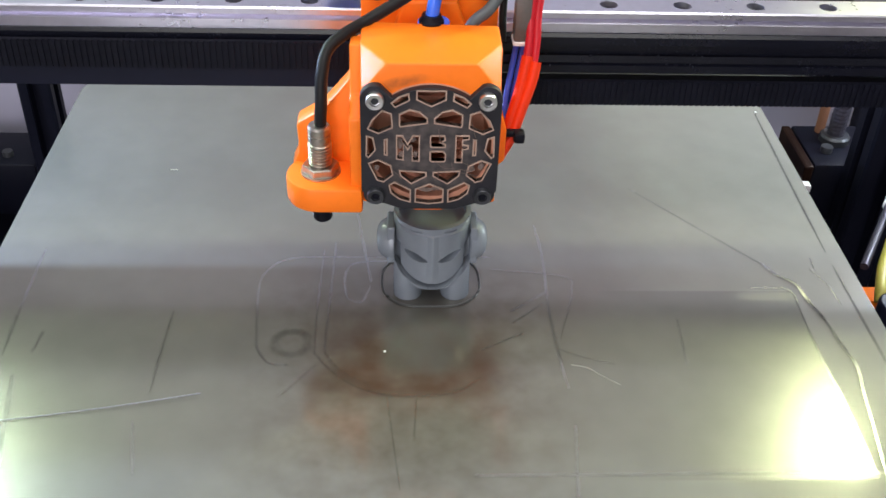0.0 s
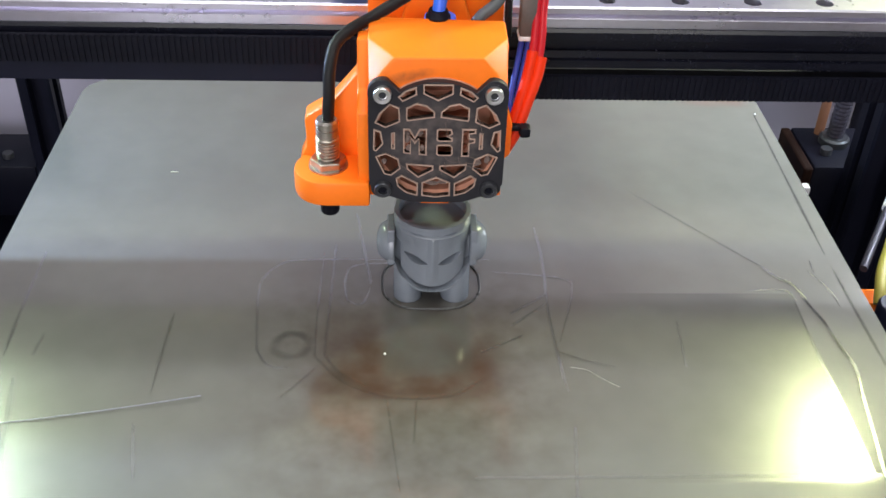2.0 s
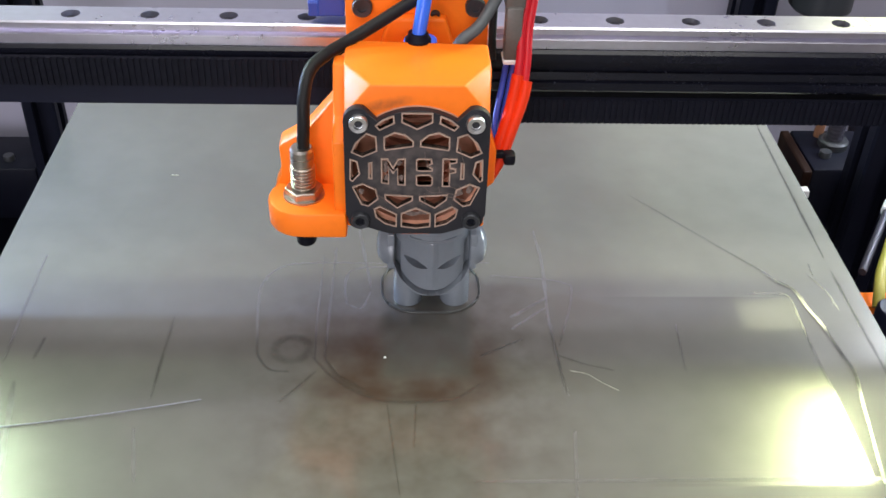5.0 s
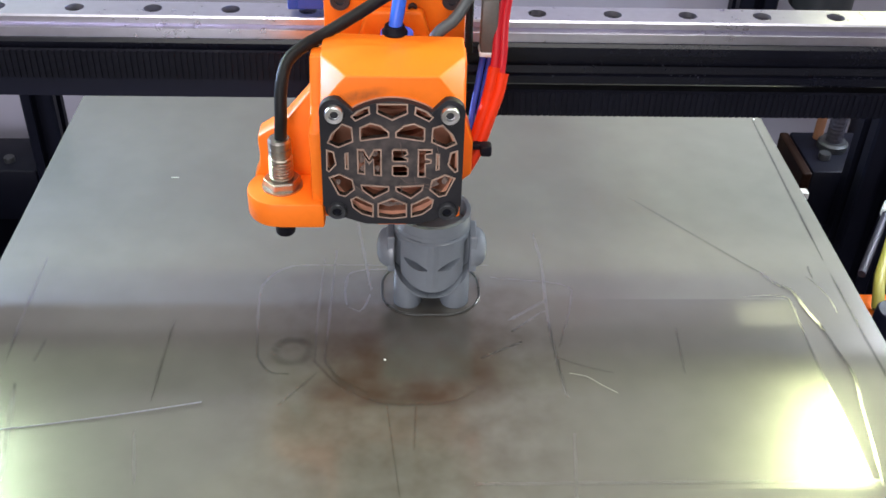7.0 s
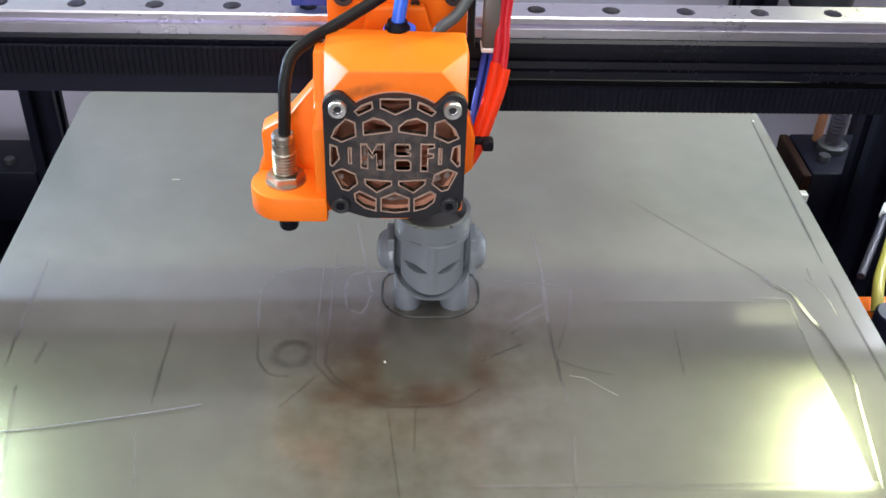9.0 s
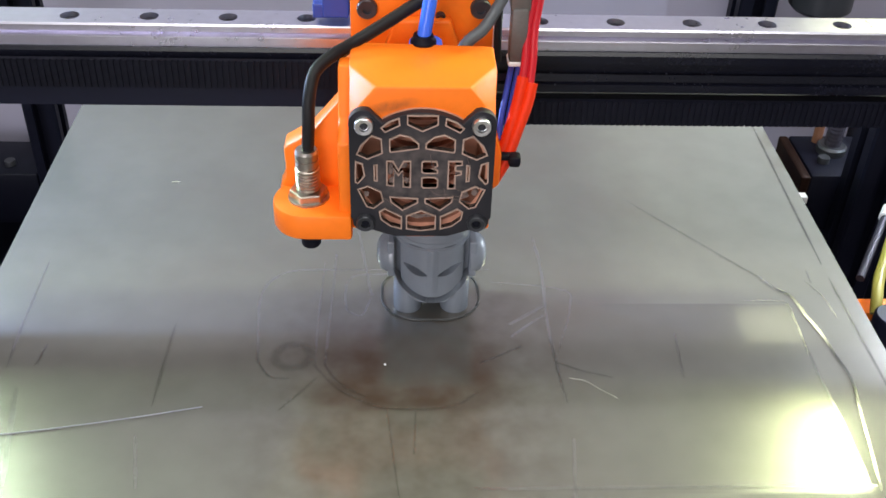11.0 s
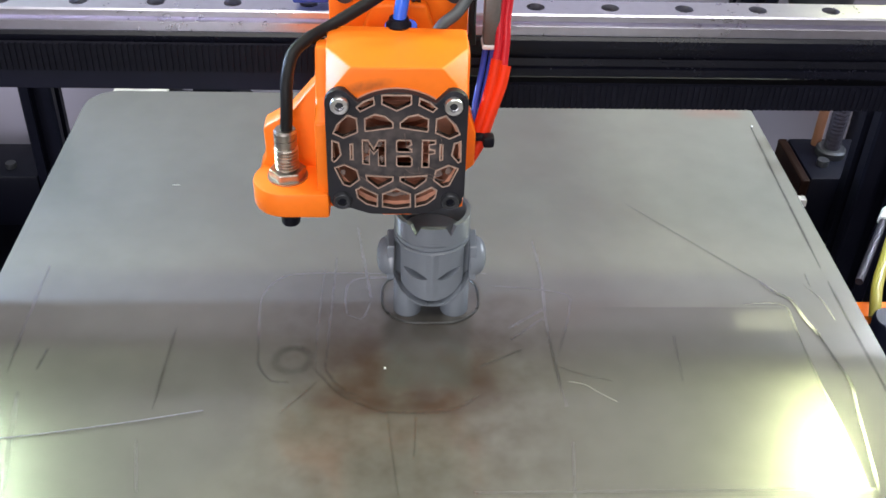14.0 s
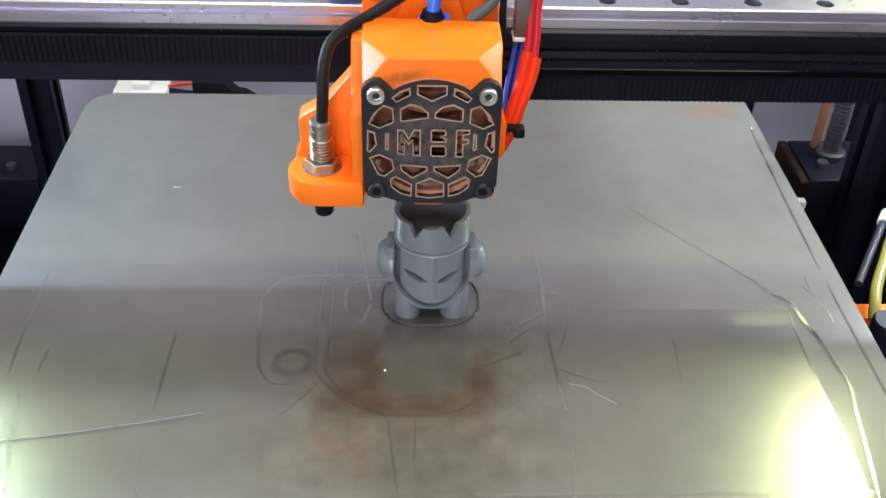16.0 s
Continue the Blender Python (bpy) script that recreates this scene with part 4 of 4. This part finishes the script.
    part("side_wall", prism([(-64, -20), (-42, -20), (-42, 24), (-50, 25), (-56, 12), (-64, 8)], "x", -23.6, -19.6, 0.8), ORANGE, h, "", 40)
    prof = [(0, -33.5), (2.6, -33.5), (3.0, -33), (3.0, -22), (3.0, -9.5)]
    for k in range(9):
        prof += [(3.1, -13.4 + k * 1.05), (3.1, -13.1 + k * 1.05), (2.6, -12.8 + k * 1.05), (2.6, -12.5 + k * 1.05)]
    prof = [(0, -15), (3.0, -15)] + prof[5:] + [(2.9, -3.6), (2.9, -1.6), (2.6, -1.5), (2.6, -0.9), (2.9, -0.8), (2.9, 0.8), (2.5, 1.6), (0, 1.6)]
    prof = [(r * 1.18, z) for r, z in prof]
    part("sensor", lathe(prof, (-33, -56, 0), n=28), NICKEL, h, "nickel-plated inductive sensor", 30)
    part("sensor_tip", lathe([(0, -32), (2.7, -32), (3, -31.5), (3, -22), (0, -22)], (-33, -56, 0), n=28), RUBBER, h, "black sensor tip", 40)
    hexa = [(5.7 * math.cos(radians(60 * i + 10)) - 33, 5.7 * math.sin(radians(60 * i + 10)) - 56) for i in range(6)]
    part("nut", prism(hexa, "z", -14.6, -11.8, 0.4), NICKEL, h, "nickel-plated hex nut")
    part("washer", lathe([(0, -14.9), (6.1, -14.9), (6.1, -14.3), (0, -14.3)], (-33, -56, 0), n=32), NICKEL, h)
    # cables and tube
    part("sensor_cable", pipe([(-32.6, -56, 1), (-32, -56, 9), (-31.6, -54, 17), (-30, -49, 22.5), (-25.5, -44, 25), (-19.4, -38, 26.3), (-9.9, -33, 30.5), (0, -29, 35.5), (9.5, -26, 39), (22, -22, 44), (40, -16, 52)], 1.85), CABLE, h, "black sensor cable", 60)
    part("filament_tube", pipe([(0.4, -36, 22), (0.6, -36, 27), (1.8, -34.5, 34.5), (3.0, -32, 42), (5, -26, 56), (8, -18, 76), (10, -8, 100)], 2.05), BLUE, h, "blue filament tube", 60)
    part("fitting", lathe([(0, 24), (3.5, 24), (3.8, 24.5), (3.8, 26.4), (3.1, 27.2), (2.9, 28.2), (0, 28.2)], (0.5, -36, 0), n=28), RUBBER, h, "black push fitting", 40)
    part("fitting_collar", lathe([(0, 23.6), (4.6, 23.6), (5.0, 24.2), (4.8, 25.6), (0, 25.6)], (1.2, -35, 0), n=28), BLUE, h, "blue fitting collar", 40)
    part("heater_cable", pipe([(10.5, -36, 21), (13.5, -35, 25.6), (18, -32, 28.2), (21.6, -28, 32), (25, -25, 37.5), (30, -18, 46), (38, -10, 58)], 1.8), GREYCABLE, h, "grey cable", 60)
    part("connector", box(26.6, 31.6, -29, -23, 16, 33, 0.7), CONN, h, "grey plug connector", 40)
    part("connector", box(26.2, 32.2, -28, -21, 32, 50, 0.7), CONN, h, "grey plug connector", 40)
    part("connector_end", box(26.4, 31.8, -29.4, -22.6, 14.8, 16.2, 0.4), WHITE, h)
    part("connector_cable", pipe([(23.6, -24, 14), (23.4, -22, 24), (24, -20, 38), (27, -16, 52)], 1.2), CABLE, h, "", 60)
    for dx in (-1.1, 1.1):
        part("blue_wire", pipe([(29.2 + dx, -26, 16), (28 + dx, -28, 8), (26 + dx, -34, 0), (24.6 + dx * 0.7, -39, -7), (22.5, -41, -12)], 0.95), BLUEWIRE, h, "blue wire", 60)
    part("red_wire", pipe([(36.4, -24, 52), (35.2, -25, 38), (33.8, -27, 26), (33.6, -30, 17), (32.6, -34, 8)], 1.3), RED, h, "red wire", 60)
    part("red_wire", pipe([(34.2, -24, 52), (33.2, -25, 38), (31.8, -27, 26), (31.4, -30, 17), (30.2, -34, 8)], 1.3), RED, h, "red wire", 60)
    part("heatshrink", pipe([(33.5, -33, 11.5), (32.3, -35.5, 6), (29.6, -39, -1), (26.4, -42, -10), (23.0, -44, -16)], 1.9), SHRINK, h, "red heatshrink sleeve", 60)
    part("heatshrink", pipe([(31.0, -32, 13), (29.8, -34.5, 7), (27.8, -38, 0), (25.0, -41, -9)], 1.9), SHRINK, h, "red heatshrink sleeve", 60)
    part("cable_tie", box(24, 28, -45, -42, -9.0, -6.9, 0.8), RUBBER, h, "black cable tie", 40)
    part("cable_tie_head", box(26.8, 30.4, -47, -42.5, -10.2, -6.6, 0.9), RUBBER, h, "", 40)
    return h


def turn_of(p):
    """1 for an anticlockwise outline, -1 for a clockwise one."""
    s = sum(p[k - 1][0] * p[k][1] - p[k][0] * p[k - 1][1] for k in range(len(p)))
    return 1 if s > 0 else -1


def socket_screw(x, z):
    return lathe([(0, -67.6), (1.3, -67.6), (1.4, -68.5), (2.35, -68.6), (2.6, -68.3), (2.65, -66.4), (0, -66.4)], (x, 0, z), "y", 32)


HEAD = print_head()

# seconds, head x, gantry y
TRACK = [
    (0, 9.5, 327.3), (0.1, 12.5, 327.7), (0.2, 4.9, 322.0), (0.3, -1.1, 316.4), (0.4, 18.6, 309.8), (0.5, -2.1, 316.4),
    (0.6, 15.0, 311.4), (0.7, 17.1, 317.4), (0.8, 11.5, 324.3), (0.9, 5.9, 328.6), (1, 2.7, 308.9), (1.1, 11.8, 331.6),
    (1.2, 8.3, 310.8), (1.3, 13.9, 312.9), (1.4, 8.2, 318.4), (1.5, 19.3, 326.1), (1.6, 21.8, 317.7), (1.7, 3.3, 309.1),
    (1.8, 16.2, 313.4), (1.9, 13.3, 325.4), (2, 11.6, 330.9), (2.1, -1.1, 320.8), (2.2, -2.0, 321.3), (2.3, 9.4, 325.9),
    (2.4, 11.8, 324.0), (2.5, 7.4, 314.2), (2.6, -1.8, 317.4), (2.7, 14.4, 307.7), (2.8, 9.2, 305.5), (2.9, 6.0, 323.9),
    (3, 13.1, 313.2), (3.1, 5.2, 317.5), (3.2, 8.8, 330.7), (3.3, 8.6, 306.5), (3.4, -1.1, 315.9), (3.5, 12.3, 324.5),
    (3.6, 11.1, 321.9), (3.7, 5.1, 315.5), (3.8, 0.1, 315.6), (3.9, -1.4, 323.6), (4, 6.6, 322.5), (4.1, 4.3, 320.7),
    (4.2, 10.8, 319.3), (6.3, 11.2, 319.3), (6.4, 19.0, 312.1), (6.5, 16.7, 329.8), (6.6, 0.6, 325.4), (6.7, 12.1, 306.9),
    (6.8, -0.4, 322.5), (6.9, 14.8, 330.6), (7, -1.5, 319.4), (7.1, 21.3, 316.6), (7.2, 10.4, 330.7), (7.3, 4.3, 330.6),
    (7.4, 4.7, 308.2), (7.5, 12.7, 330.2), (7.6, -1.5, 320.1), (7.7, -0.9, 312.8), (7.8, -0.1, 324.6), (7.9, 1.1, 323.6),
    (8, 4.9, 307.4), (8.1, 8.5, 306.0), (8.2, 9.8, 330.2), (8.3, 14.3, 329.6), (8.4, 8.9, 306.2), (8.5, -0.2, 323.2),
    (8.6, 5.8, 311.6), (8.7, 21.4, 316.6), (8.8, 9.2, 305.5), (8.9, -0.6, 314.1), (9, -0.7, 322.4), (9.1, 7.7, 330.3),
    (9.2, 20.6, 314.5), (11.3, 6.7, 330.1), (11.4, 19.1, 323.3), (11.5, 19.3, 311.1), (11.6, 2.9, 309.9), (11.7, 1.4, 324.7),
    (11.8, 7.7, 330.9), (11.9, 0.5, 325.4), (12, -0.7, 312.3), (12.1, 19.1, 311.5), (12.2, 18.6, 328.0), (12.3, -0.2, 325.5),
    (12.4, 2.5, 310.2), (12.5, 8.9, 306.2), (12.6, 20.5, 325.8), (12.7, 10.6, 331.1), (12.8, 1.8, 309.9), (12.9, 7.3, 307.7),
    (13, 20.3, 326.1), (13.1, -0.2, 325.0), (13.2, 0.2, 314.1), (13.3, 20.4, 312.1), (13.4, 18.7, 326.9), (13.5, 22.1, 314.5),
    (13.6, -0.9, 313.9), (13.7, -0.0, 324.5), (13.8, 21.4, 324.4), (13.9, 11.2, 307.5), (14, -0.3, 324.6), (14.1, 6.9, 330.1),
    (14.2, 21.0, 314.1), (14.3, 1.2, 311.2), (14.4, -0.5, 322.9), (14.5, 10.9, 320.0), (14.6, 10.8, 307.3), (14.7, -0.5, 322.5),
    (14.8, 9.1, 331.1), (14.9, 22.2, 314.5), (15, 0.2, 313.8), (15.1, 10.8, 331.3), (15.2, 3.4, 325.4), (15.3, -0.1, 312.6),
    (15.4, 19.3, 327.1), (15.5, 9.2, 331.4), (15.6, 0.8, 311.8), (15.7, 19.6, 326.4), (15.8, 19.5, 312.5), (15.9, -0.1, 311.5),
    (16, 9.8, 330.4),
]


# between the known stretches the head goes on printing: small loops over the figure
for first, last in ((4.3, 6.3), (9.3, 11.3)):
    for k in range(round((last - first) * 10)):
        t = round(first + 0.1 * k, 1)
        turn = 2 * math.pi * t / 0.43
        TRACK.append((t, 10.0 + 6.5 * math.sin(turn), 319.0 + 6.5 * math.cos(turn)))
TRACK.sort()


def motions():
    sink = [0.5 * k for k in range(33)]
    for ob in BED_THINGS + [FIGURE, SKIRT]:
        base = ob.location.copy()
        walk(ob, [(t, Matrix.Translation(base - Vector((0, 0, SINK * 0.001 * t)))) for t in sink])
    for k, ob in enumerate(CROWN):
        hid = Matrix.Translation((0, 0, -0.009))
        up = Matrix.Translation((0, 0, 0))
        rows = [(0.0, hid)]
        if k:
            rows.append((max(k - 0.2, 0.1), hid))
        rows += [(k + 0.5, up), (16.0, up)]
        walk(ob, rows)
    walk(GANTRY, [(t, Matrix.Translation(mm(0, y, GZ))) for t, x, y in TRACK])
    walk(HEAD, [(t, Matrix.Translation(mm(x, y, HZ))) for t, x, y in TRACK])


motions()
